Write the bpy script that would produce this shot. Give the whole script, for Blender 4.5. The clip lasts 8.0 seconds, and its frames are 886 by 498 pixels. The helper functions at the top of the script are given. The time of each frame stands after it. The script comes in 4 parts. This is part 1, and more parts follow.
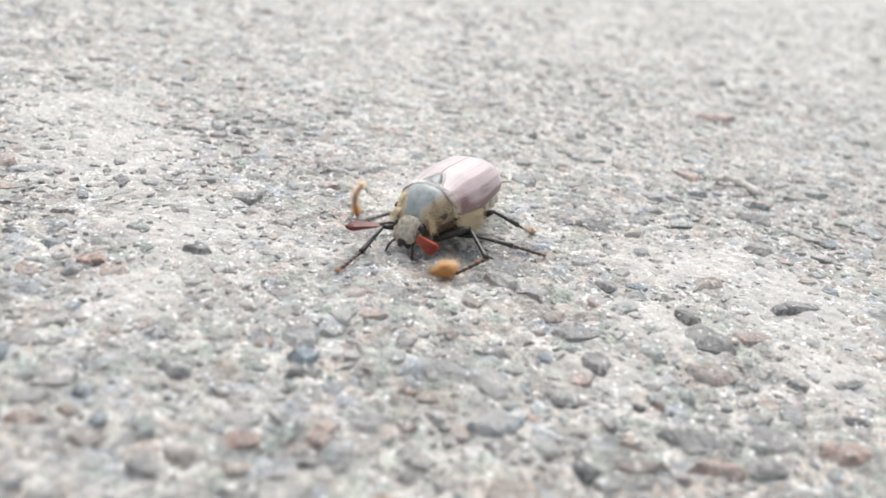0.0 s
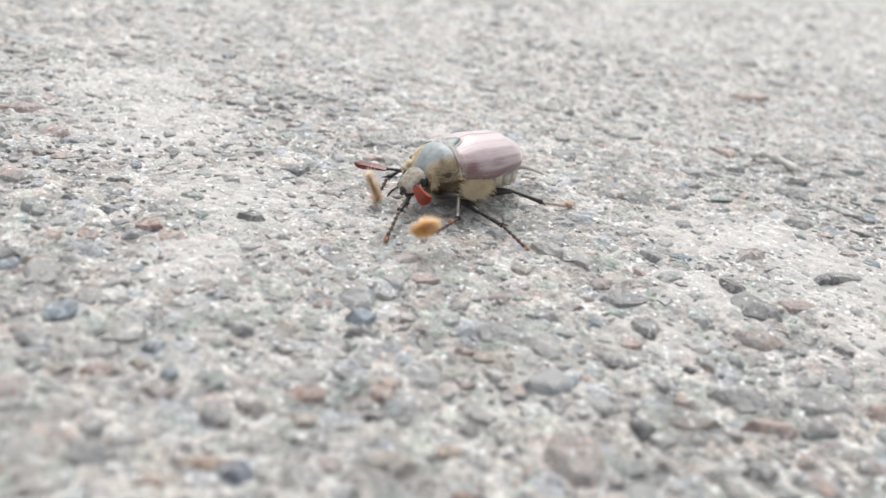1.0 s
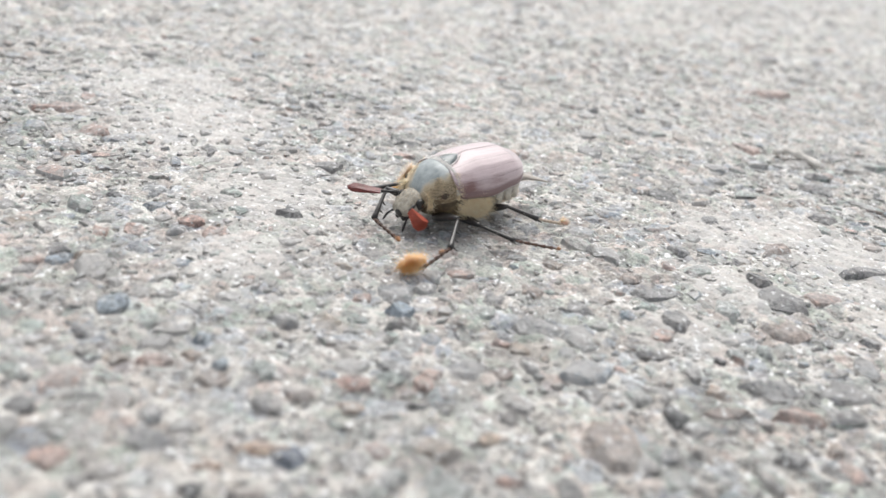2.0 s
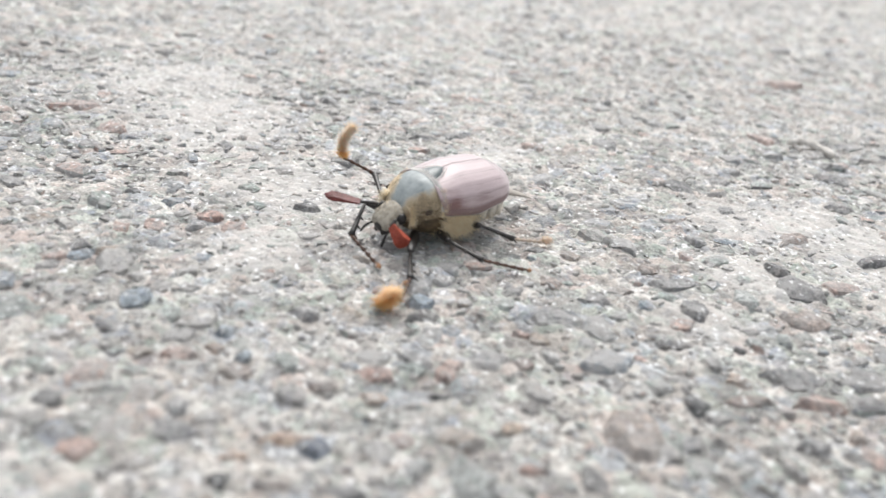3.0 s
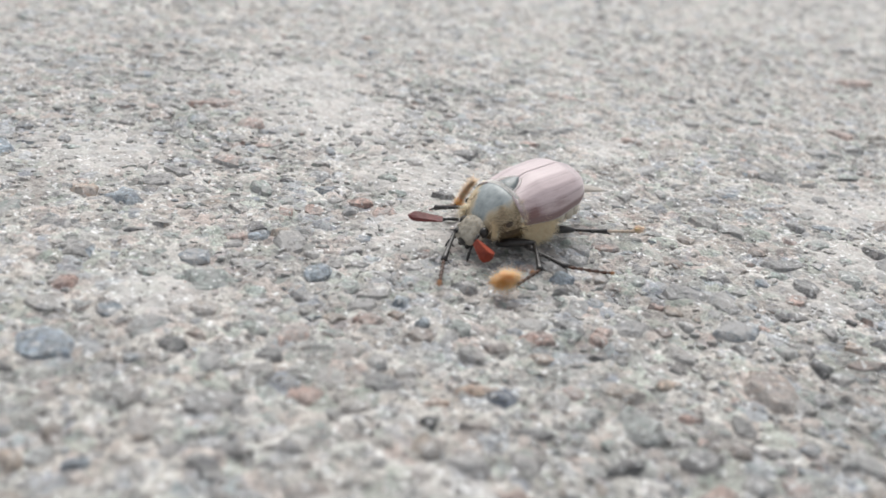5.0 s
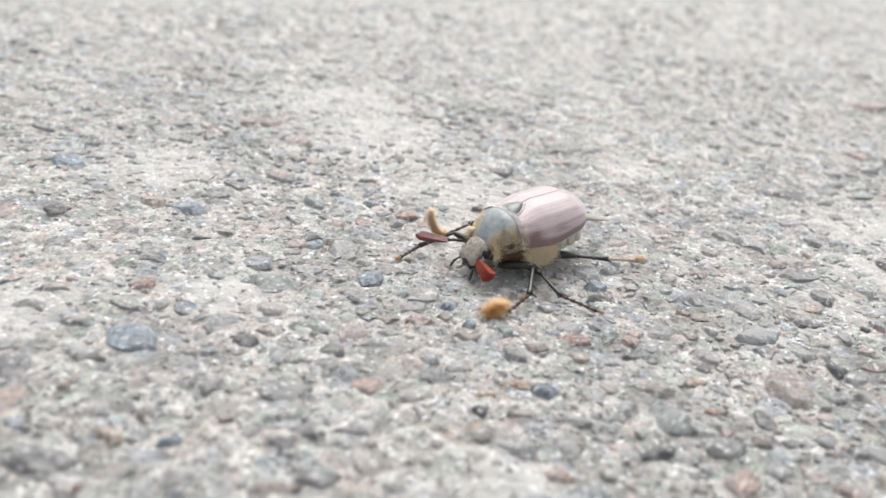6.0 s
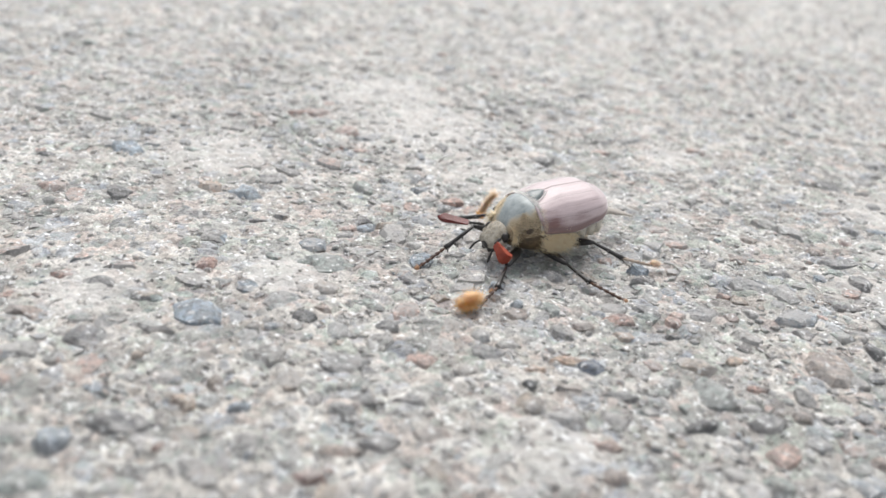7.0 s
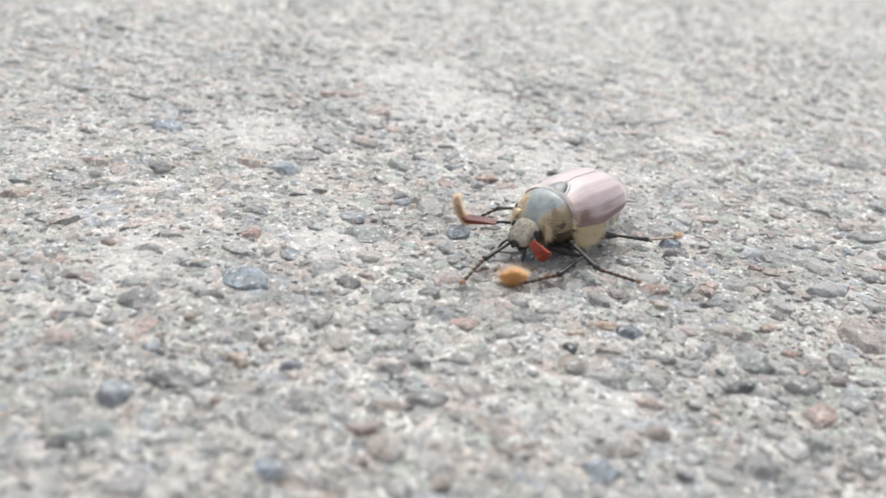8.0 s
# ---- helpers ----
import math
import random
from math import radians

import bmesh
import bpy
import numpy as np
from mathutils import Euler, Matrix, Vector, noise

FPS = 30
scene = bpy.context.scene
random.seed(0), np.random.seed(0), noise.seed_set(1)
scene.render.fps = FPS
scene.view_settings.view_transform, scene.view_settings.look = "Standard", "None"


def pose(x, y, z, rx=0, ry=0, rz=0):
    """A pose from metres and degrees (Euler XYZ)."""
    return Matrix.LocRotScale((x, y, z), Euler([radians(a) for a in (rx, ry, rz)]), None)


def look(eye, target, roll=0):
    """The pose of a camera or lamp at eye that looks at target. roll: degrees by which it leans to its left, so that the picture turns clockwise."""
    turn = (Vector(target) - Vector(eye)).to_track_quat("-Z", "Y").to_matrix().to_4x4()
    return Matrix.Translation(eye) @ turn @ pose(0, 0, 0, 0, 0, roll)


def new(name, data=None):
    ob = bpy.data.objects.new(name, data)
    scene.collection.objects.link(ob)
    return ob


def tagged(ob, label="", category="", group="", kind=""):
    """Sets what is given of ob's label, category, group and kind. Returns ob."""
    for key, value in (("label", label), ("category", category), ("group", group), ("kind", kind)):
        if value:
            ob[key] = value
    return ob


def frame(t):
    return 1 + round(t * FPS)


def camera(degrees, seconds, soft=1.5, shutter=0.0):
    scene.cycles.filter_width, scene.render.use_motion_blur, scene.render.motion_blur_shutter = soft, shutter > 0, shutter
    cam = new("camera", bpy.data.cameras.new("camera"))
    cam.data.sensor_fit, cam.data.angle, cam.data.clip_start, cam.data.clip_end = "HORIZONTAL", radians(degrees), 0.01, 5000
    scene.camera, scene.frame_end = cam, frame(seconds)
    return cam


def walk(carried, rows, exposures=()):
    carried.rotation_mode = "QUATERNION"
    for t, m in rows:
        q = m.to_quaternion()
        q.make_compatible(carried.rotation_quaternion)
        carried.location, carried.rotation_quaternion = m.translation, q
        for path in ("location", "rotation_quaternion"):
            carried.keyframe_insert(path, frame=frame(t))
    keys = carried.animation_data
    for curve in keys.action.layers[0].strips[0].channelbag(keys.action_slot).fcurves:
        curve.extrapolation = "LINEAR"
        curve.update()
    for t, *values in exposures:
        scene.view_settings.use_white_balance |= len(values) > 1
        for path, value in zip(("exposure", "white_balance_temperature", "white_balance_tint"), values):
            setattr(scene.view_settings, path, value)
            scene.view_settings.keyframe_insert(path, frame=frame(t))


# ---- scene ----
cam = camera(51.0, 8.0, soft=1.5, shutter=0.4)
cam.data.dof.use_dof = True
cam.data.dof.focus_distance = 0.155
cam.data.dof.aperture_fstop = 17.5
PATH = [
    (0, (-0.00116, 0.00481, 0.06283), (-0.00644, 0.15056, -0.00296), 7.65),
    (0.5, (-0.00058, 0.00178, 0.06147), (-0.00799, 0.14690, -0.00552), 7.33),
    (1, (-0.00565, 0.00051, 0.06041), (-0.01323, 0.14526, -0.00733), 7.55),
    (1.5, (-0.00770, -0.00042, 0.06077), (-0.01651, 0.14425, -0.00699), 7.31),
    (1.7, (-0.00843, -0.00181, 0.06158), (-0.01776, 0.14254, -0.00681), 7.32),
    (2.8, (-0.00887, -0.00420, 0.06104), (-0.01958, 0.13988, -0.00771), 6.53),
    (3, (-0.00975, -0.00421, 0.06101), (-0.02091, 0.13962, -0.00819), 6.32),
    (3.5, (-0.01579, -0.00972, 0.06201), (-0.02860, 0.13384, -0.00745), 5.78),
    (4, (-0.02269, -0.01710, 0.05975), (-0.03608, 0.12682, -0.00886), 5.87),
    (4.5, (-0.02491, -0.01977, 0.05960), (-0.03860, 0.12404, -0.00919), 5.96),
    (4.7, (-0.02509, -0.02041, 0.06128), (-0.03952, 0.12270, -0.00879), 5.93),
    (5.8, (-0.02744, -0.02992, 0.06693), (-0.04481, 0.11377, -0.00127), 5.73),
    (6, (-0.02821, -0.03365, 0.06726), (-0.04686, 0.11036, 0.00007), 5.75),
    (6.5, (-0.02964, -0.03675, 0.06796), (-0.05055, 0.10679, 0.00043), 5.61),
    (7, (-0.03070, -0.04006, 0.06738), (-0.05365, 0.10285, -0.00082), 5.47),
    (7.5, (-0.03104, -0.04163, 0.06740), (-0.05479, 0.10067, -0.00180), 5.23),
    (8, (-0.03368, -0.04582, 0.06478), (-0.05844, 0.09648, -0.00406), 5.29),
]
walk(cam, [(t, look(eye, target, roll)) for t, eye, target, roll in PATH],
     exposures=[(0, 0.55), (0.5, 0.54), (1, 0.49), (1.5, 0.49), (1.7, 0.49), (2.8, 0.53), (3.5, 0.43), (4, 0.28), (4.5, 0.21), (4.7, 0.21), (5.8, 0.51), (6.5, 0.45), (7, 0.46), (8, 0.47)])

# ---- world and light: bright overcast day ----
world = bpy.data.worlds.new("overcast_sky")
scene.world = world
world.use_nodes = True
wn, wl = world.node_tree.nodes, world.node_tree.links
sky = wn.new("ShaderNodeTexSky")
sky.sky_type, sky.sun_disc = "NISHITA", False
sky.sun_elevation, sky.sun_rotation = radians(56), radians(-8.6)
sky.air_density, sky.dust_density, sky.ozone_density = 1.0, 4.0, 1.0
cloud = wn.new("ShaderNodeHueSaturation")
cloud.inputs["Saturation"].default_value = 0.25
wl.new(sky.outputs[0], cloud.inputs["Color"])
wl.new(cloud.outputs[0], wn["Background"].inputs["Color"])
wn["Background"].inputs["Strength"].default_value = 0.132
sun = new("sun", bpy.data.lights.new("sun", "SUN"))
sun.data.energy, sun.data.angle, sun.data.color = 1.15, radians(44), (1.0, 0.985, 0.955)
# the brightest part of the cloud cover stands behind the beetle
sun.matrix_world = look((0, 0, 1), (0.10, -0.66, 0.0))

# ---- materials ----
MM = 0.001


def material(name, rough=0.6, metal=0.0):
    mat = bpy.data.materials.new(name)
    mat.use_nodes = True
    bsdf = mat.node_tree.nodes["Principled BSDF"]
    bsdf.inputs["Roughness"].default_value = rough
    bsdf.inputs["Metallic"].default_value = metal
    return mat, mat.node_tree.nodes, mat.node_tree.links, bsdf


def coords(nodes, kind="Object"):
    return nodes.new("ShaderNodeTexCoord").outputs[kind]


def noise_of(nodes, links, vec, size, detail=3.0, rough=0.55):
    """A noise whose features are about size metres."""
    n = nodes.new("ShaderNodeTexNoise")
    n.inputs["Scale"].default_value = 1.0 / size
    n.inputs["Detail"].default_value = detail
    n.inputs["Roughness"].default_value = rough
    links.new(vec, n.inputs["Vector"])
    return n.outputs["Fac"]


def ramp_of(nodes, links, fac, stops, steps=False):
    r = nodes.new("ShaderNodeValToRGB")
    r.color_ramp.interpolation = "CONSTANT" if steps else "LINEAR"
    while len(r.color_ramp.elements) < len(stops):
        r.color_ramp.elements.new(0.5)
    for e, (at, col) in zip(r.color_ramp.elements, stops):
        e.position, e.color = at, (*col, 1)
    links.new(fac, r.inputs["Fac"])
    return r.outputs["Color"]


def mix_of(nodes, links, fac, a, b, kind="MIX"):
    m = nodes.new("ShaderNodeMix")
    m.data_type, m.blend_type = "RGBA", kind
    for sock, v in ((m.inputs[0], fac), (m.inputs[6], a), (m.inputs[7], b)):
        if isinstance(v, (int, float)):
            sock.default_value = v
        elif isinstance(v, tuple):
            sock.default_value = (*v, 1)
        else:
            links.new(v, sock)
    return m.outputs[2]


def bump_of(nodes, links, height, bsdf, metres, strength=1.0):
    b = nodes.new("ShaderNodeBump")
    b.inputs["Distance"].default_value = metres
    b.inputs["Strength"].default_value = strength
    links.new(height, b.inputs["Height"])
    links.new(b.outputs[0], bsdf.inputs["Normal"])


GREY = lambda v: (v, v, v)


def warped(n, l, p):
    """Coordinates shaken a little, so that cells get broken edges."""
    shake = n.new("ShaderNodeTexNoise")
    shake.inputs["Scale"].default_value = 1.0 / (1.2 * MM)
    shake.inputs["Detail"].default_value = 3.0
    l.new(p, shake.inputs["Vector"])
    add = n.new("ShaderNodeVectorMath")
    add.operation = "MULTIPLY_ADD"
    l.new(shake.outputs["Color"], add.inputs[0])
    add.inputs[1].default_value = (1.6 * MM, 1.6 * MM, 1.6 * MM)
    l.new(p, add.inputs[2])
    return add.outputs[0]


def cells_of(n, l, p, size):
    """Ragged cells of about size metres: a random value for each, and the distance from its middle."""
    v = n.new("ShaderNodeTexVoronoi")
    v.inputs["Scale"].default_value = 1.0 / size
    l.new(warped(n, l, p), v.inputs["Vector"])
    one = n.new("ShaderNodeSeparateColor")
    l.new(v.outputs["Color"], one.inputs[0])
    return one.outputs[0], one.outputs[1], v.outputs["Distance"]


def with_crystals(n, l, p, col):
    """Scattered grains of dark mineral, and of white quartz with its sparkle painted in."""
    one, two, _ = cells_of(n, l, p, 0.55 * MM)
    col = mix_of(n, l, ramp_of(n, l, one, [(0.0, GREY(0.0)), (0.955, GREY(0.85))], True), col, (0.93, 0.93, 0.92))
    return mix_of(n, l, ramp_of(n, l, two, [(0.0, GREY(0.0)), (0.94, GREY(0.55))], True), col, (0.20, 0.185, 0.175))


def cement_material():
    """Worn concrete, ground down so far that flush stones of many colours show in the mortar."""
    mat, n, l, bsdf = material("worn_cement", 0.68)
    p = coords(n)
    grit = noise_of(n, l, p, 0.8 * MM, 5.0, 0.7)
    patch = noise_of(n, l, p, 12 * MM, 4.0, 0.6)
    wide = noise_of(n, l, p, 120 * MM, 2.0)
    base = ramp_of(n, l, patch, [(0.3, (0.46, 0.445, 0.43)), (0.5, (0.615, 0.60, 0.58)), (0.72, (0.75, 0.735, 0.715))])
    big, _, deep = cells_of(n, l, p, 3.3 * MM)
    tint = ramp_of(n, l, big, [(0.0, (0.57, 0.60, 0.60)), (0.09, (0.80, 0.87, 0.82)), (0.2, (0.76, 0.82, 0.90)), (0.29, (0.96, 0.88, 0.85)), (0.38, (0.72, 0.70, 0.69)),
                               (0.47, (0.96, 0.98, 0.96)), (0.58, (1.0, 0.99, 0.97)), (0.78, (0.92, 0.885, 0.85)), (0.87, (0.84, 0.86, 0.87)), (0.95, (1.12, 1.12, 1.12))], True)
    col = mix_of(n, l, 0.85, base, tint, "MULTIPLY")
    small, _, _ = cells_of(n, l, p, 1.25 * MM)
    bits = ramp_of(n, l, small, [(0.0, (0.50, 0.50, 0.51)), (0.10, (0.76, 0.82, 0.79)), (0.22, (0.78, 0.80, 0.86)), (0.32, (0.95, 0.87, 0.84)), (0.42, (0.74, 0.72, 0.70)),
                                 (0.52, (1.0, 0.98, 0.96)), (0.74, (1.08, 1.07, 1.05)), (0.9, (1.18, 1.18, 1.16))], True)
    col = mix_of(n, l, 0.75, col, bits, "MULTIPLY")
    fine = ramp_of(n, l, grit, [(0.32, GREY(0.58)), (0.47, GREY(0.95)), (0.7, GREY(1.15))])
    col = mix_of(n, l, 0.8, col, fine, "MULTIPLY")
    sand = noise_of(n, l, p, 0.35 * MM, 4.0, 0.7)
    col = mix_of(n, l, 0.6, col, ramp_of(n, l, sand, [(0.36, GREY(0.5)), (0.5, GREY(1.02)), (0.64, GREY(1.4))]), "MULTIPLY")
    tone = ramp_of(n, l, wide, [(0.35, (0.92, 0.92, 0.92)), (0.65, (1.0, 1.0, 0.99))])
    col = mix_of(n, l, 1.0, col, tone, "MULTIPLY")
    # fine pale dust that has filled the hollows in places
    lie = n.new("ShaderNodeAttribute")
    lie.attribute_name = "dust"
    edge = n.new("ShaderNodeMath")
    edge.operation = "ADD"
    l.new(lie.outputs["Fac"], edge.inputs[0])
    l.new(noise_of(n, l, p, 2.6 * MM, 4.0, 0.65), edge.inputs[1])
    over = ramp_of(n, l, edge.outputs[0], [(0.62, GREY(0.0)), (1.05, GREY(0.62))])
    pale = mix_of(n, l, sand, (0.56, 0.54, 0.515), (0.72, 0.70, 0.67))
    col = mix_of(n, l, over, col, pale)
    l.new(with_crystals(n, l, p, col), bsdf.inputs["Base Color"])
    rise = n.new("ShaderNodeMath")
    rise.operation = "MULTIPLY_ADD"
    l.new(deep, rise.inputs[0])
    rise.inputs[1].default_value = -0.8
    l.new(grit, rise.inputs[2])
    bump_of(n, l, rise.outputs[0], bsdf, 0.55 * MM, 0.9)
    return mat


def stone_material(name, stops, island, dust=0.3):
    """Crushed aggregate: a colour per stone, mineral grain, and cement dust on it."""
    mat, n, l, bsdf = material(name, 0.55)
    p = coords(n)
    if island:
        rnd = n.new("ShaderNodeNewGeometry").outputs["Random Per Island"]
    else:
        rnd = n.new("ShaderNodeObjectInfo").outputs["Random"]
        wp = n.new("ShaderNodeNewGeometry").outputs["Position"]
        p = wp
    base = ramp_of(n, l, rnd, stops, len(stops) > 2)
    grain = noise_of(n, l, p, 0.7 * MM, 6.0, 0.8)
    film = noise_of(n, l, p, 1.5 * MM, 6.0, 0.8)
    shade = ramp_of(n, l, grain, [(0.3, GREY(0.45)), (0.5, GREY(1.0)), (0.68, GREY(1.7))])
    col = mix_of(n, l, 1.0, base, shade, "MULTIPLY")
    small, _, _ = cells_of(n, l, p, 1.1 * MM)
    bits = ramp_of(n, l, small, [(0.0, (0.55, 0.56, 0.57)), (0.12, (0.78, 0.82, 0.80)), (0.25, (0.84, 0.85, 0.90)), (0.36, (0.98, 0.90, 0.87)), (0.46, (0.82, 0.80, 0.79)), (0.56, (1.0, 1.0, 0.99)), (0.76, (1.15, 1.15, 1.14)), (0.92, (1.4, 1.4, 1.38))], True)
    col = mix_of(n, l, 0.7, col, bits, "MULTIPLY")
    thick = noise_of(n, l, p, 7.0 * MM, 3.0, 0.6)
    both = n.new("ShaderNodeMath")
    both.operation = "MULTIPLY_ADD"
    l.new(thick, both.inputs[0])
    both.inputs[1].default_value = 0.7
    l.new(film, both.inputs[2])
    cover = ramp_of(n, l, both.outputs[0], [(0.80 - 0.1 * dust, GREY(0.0)), (0.95 - 0.1 * dust, GREY(min(1.0, 0.25 + dust * 2.0)))])
    col = mix_of(n, l, cover, col, (0.57, 0.555, 0.54))
    col = with_crystals(n, l, p, col)
    l.new(col, bsdf.inputs["Base Color"])
    l.new(ramp_of(n, l, grain, [(0.35, GREY(0.75)), (0.65, GREY(0.45))]), bsdf.inputs["Roughness"])
    bump_of(n, l, grain, bsdf, 0.6 * MM, 1.0)
    return mat


MIXED = [(0.0, (0.23, 0.23, 0.235)), (0.06, (0.40, 0.45, 0.42)), (0.17, (0.34, 0.385, 0.43)), (0.27, (0.50, 0.49, 0.47)), (0.38, (0.31, 0.305, 0.30)), (0.46, (0.55, 0.43, 0.385)),
         (0.54, (0.45, 0.46, 0.455)), (0.64, (0.60, 0.585, 0.56)), (0.74, (0.37, 0.38, 0.39)), (0.81, (0.46, 0.40, 0.345)), (0.88, (0.48, 0.53, 0.50)), (0.95, (0.70, 0.69, 0.68))]
CEMENT = cement_material()
AGGREGATE = stone_material("aggregate", MIXED, True)
# the near-white step also puts small sky glints into the grains' colour
GRIT = stone_material("light_grit", [(0.0, (0.44, 0.43, 0.42)), (0.2, (0.56, 0.545, 0.52)), (0.5, (0.68, 0.66, 0.635)), (0.75, (0.60, 0.57, 0.53)), (0.92, (0.86, 0.85, 0.84)), (1.0, (0.45, 0.44, 0.44))], True, 0.2)
LOOSE_MIX = stone_material("aggregate_stone", MIXED, False)
STONE = {
    "blue": stone_material("blue_grey_stone", [(0, (0.37, 0.435, 0.50)), (1, (0.42, 0.475, 0.52))], False, 0.08),
    "slate": stone_material("slate_stone", [(0, (0.19, 0.22, 0.27)), (1, (0.21, 0.235, 0.275))], False, 0.05),
    "dark": stone_material("dark_stone", [(0, (0.149, 0.154, 0.16)), (1, (0.234, 0.234, 0.234))], False, 0.08),
    "brown": stone_material("brown_stone", [(0, (0.413, 0.35, 0.319)), (1, (0.488, 0.419, 0.375))], False, 0.16),
    "pink": stone_material("pink_stone", [(0, (0.506, 0.363, 0.319)), (1, (0.528, 0.418, 0.374))], False, 0.16),
    "tan": stone_material("tan_stone", [(0, (0.58, 0.45, 0.36)), (1, (0.55, 0.455, 0.385))], False, 0.16),
    "green": stone_material("green_grey_stone", [(0, (0.418, 0.462, 0.446)), (1, (0.451, 0.484, 0.462))], False, 0.13),
    "grey": stone_material("grey_stone", [(0, (0.287, 0.287, 0.287)), (1, (0.361, 0.361, 0.361))], False, 0.17),
    "pale": stone_material("pale_stone", [(0, (0.414, 0.405, 0.387)), (1, (0.468, 0.45, 0.432))], False, 0.15),
}


def fluff_material(name, low, high):
    """Matted plant down that lets light through."""
    mat = plain_material(name, low, high, 0.7, 0.9, 0.0)
    bsdf = mat.node_tree.nodes["Principled BSDF"]
    bsdf.inputs["Specular IOR Level"].default_value = 0.1
    bsdf.inputs["Subsurface Weight"].default_value = 0.5
    bsdf.inputs["Subsurface Radius"].default_value = (1.0, 0.55, 0.25)
    bsdf.inputs["Subsurface Scale"].default_value = 1.2 * MM
    return mat


def elytron_material():
    """Pinkish brown wing case under a thin white powder that is rubbed off at the shoulder and the rim."""
    mat, n, l, bsdf = material("elytron_shell", 0.62)
    p = coords(n)
    sep = n.new("ShaderNodeSeparateXYZ")
    l.new(p, sep.inputs[0])
    streak_map = n.new("ShaderNodeMapping")
    streak_map.inputs["Scale"].default_value = (0.16, 1.0, 1.0)
    l.new(p, streak_map.inputs["Vector"])
    streak = noise_of(n, l, streak_map.outputs[0], 1.1 * MM, 6.0, 0.7)
    grain = noise_of(n, l, p, 0.22 * MM, 3.0, 0.6)
    low = n.new("ShaderNodeMapRange")
    low.inputs["From Min"].default_value, low.inputs["From Max"].default_value = 9.0 * MM, 6.0 * MM
    slant = n.new("ShaderNodeMath")
    slant.operation = "MULTIPLY_ADD"
    l.new(sep.outputs["X"], slant.inputs[0])
    slant.inputs[1].default_value = -0.28
    l.new(sep.outputs["Z"], slant.inputs[2])
    l.new(slant.outputs[0], low.inputs["Value"])
    add = n.new("ShaderNodeMath")
    add.operation = "MULTIPLY_ADD"
    l.new(low.outputs[0], add.inputs[0])
    add.inputs[1].default_value = 0.22
    calm = n.new("ShaderNodeMapRange")
    calm.inputs["To Min"].default_value, calm.inputs["To Max"].default_value = 0.12, 0.86
    l.new(streak, calm.inputs["Value"])
    l.new(calm.outputs[0], add.inputs[2])
    spot = n.new("ShaderNodeVectorMath")
    spot.operation = "DISTANCE"
    fold = n.new("ShaderNodeVectorMath")
    fold.operation = "ABSOLUTE"
    l.new(p, fold.inputs[0])
    l.new(fold.outputs[0], spot.inputs[0])
    spot.inputs[1].default_value = (2.4 * MM, 5.3 * MM, 8.3 * MM)
    near = n.new("ShaderNodeMapRange")
    near.inputs["From Min"].default_value, near.inputs["From Max"].default_value = 3.0 * MM, 0.3 * MM
    near.inputs["To Max"].default_value = 0.21
    l.new(spot.outputs["Value"], near.inputs["Value"])
    worn = n.new("ShaderNodeMath")
    worn.operation = "ADD"
    l.new(near.outputs[0], worn.inputs[0])
    l.new(add.outputs[0], worn.inputs[1])
    rubbed = ramp_of(n, l, worn.outputs[0], [(0.54, GREY(0.0)), (0.66, GREY(0.35)), (0.84, GREY(1.0))])
    powder = mix_of(n, l, grain, (0.50, 0.397, 0.408), (0.62, 0.512, 0.52))
    col = mix_of(n, l, rubbed, powder, (0.21, 0.105, 0.10))
    # bare brown lines between the ribs, and the bare rim
    rib = n.new("ShaderNodeAttribute")
    rib.attribute_name = "across"
    lines = ramp_of(n, l, rib.outputs["Fac"], [(0.0, GREY(0.0)), (0.28, GREY(0.0)), (0.30, GREY(1.0)), (0.32, GREY(0.0)), (0.51, GREY(0.0)), (0.53, GREY(1.0)), (0.55, GREY(0.0)),
                                            (0.71, GREY(0.0)), (0.725, GREY(1.0)), (0.745, GREY(0.0))])
    rim = ramp_of(n, l, rib.outputs["Fac"], [(0.87, GREY(0.0)), (0.93, GREY(0.85))])
    faded = ramp_of(n, l, streak, [(0.38, GREY(0.08)), (0.62, GREY(0.55))])
    shown = mix_of(n, l, 1.0, lines, faded, "MULTIPLY")
    col = mix_of(n, l, shown, col, (0.15, 0.085, 0.085))
    col = mix_of(n, l, rim, col, (0.17, 0.095, 0.09))
    l.new(col, bsdf.inputs["Base Color"])
    bsdf.inputs["Sheen Weight"].default_value = 0.8
    bsdf.inputs["Sheen Roughness"].default_value = 0.3
    bsdf.inputs["Coat Weight"].default_value = 0.7
    bsdf.inputs["Coat Roughness"].default_value = 0.36
    bump_of(n, l, grain, bsdf, 0.08 * MM, 0.6)
    return mat


def plain_material(name, low, high, size, rough, relief=0.05, sheen=0.0):
    mat, n, l, bsdf = material(name, rough)
    p = coords(n)
    f = noise_of(n, l, p, size * MM, 4.0, 0.65)
    l.new(ramp_of(n, l, f, [(0.32, low), (0.68, high)]), bsdf.inputs["Base Color"])
    bsdf.inputs["Sheen Weight"].default_value = sheen
    bump_of(n, l, f, bsdf, relief * MM, 0.7)
    return mat


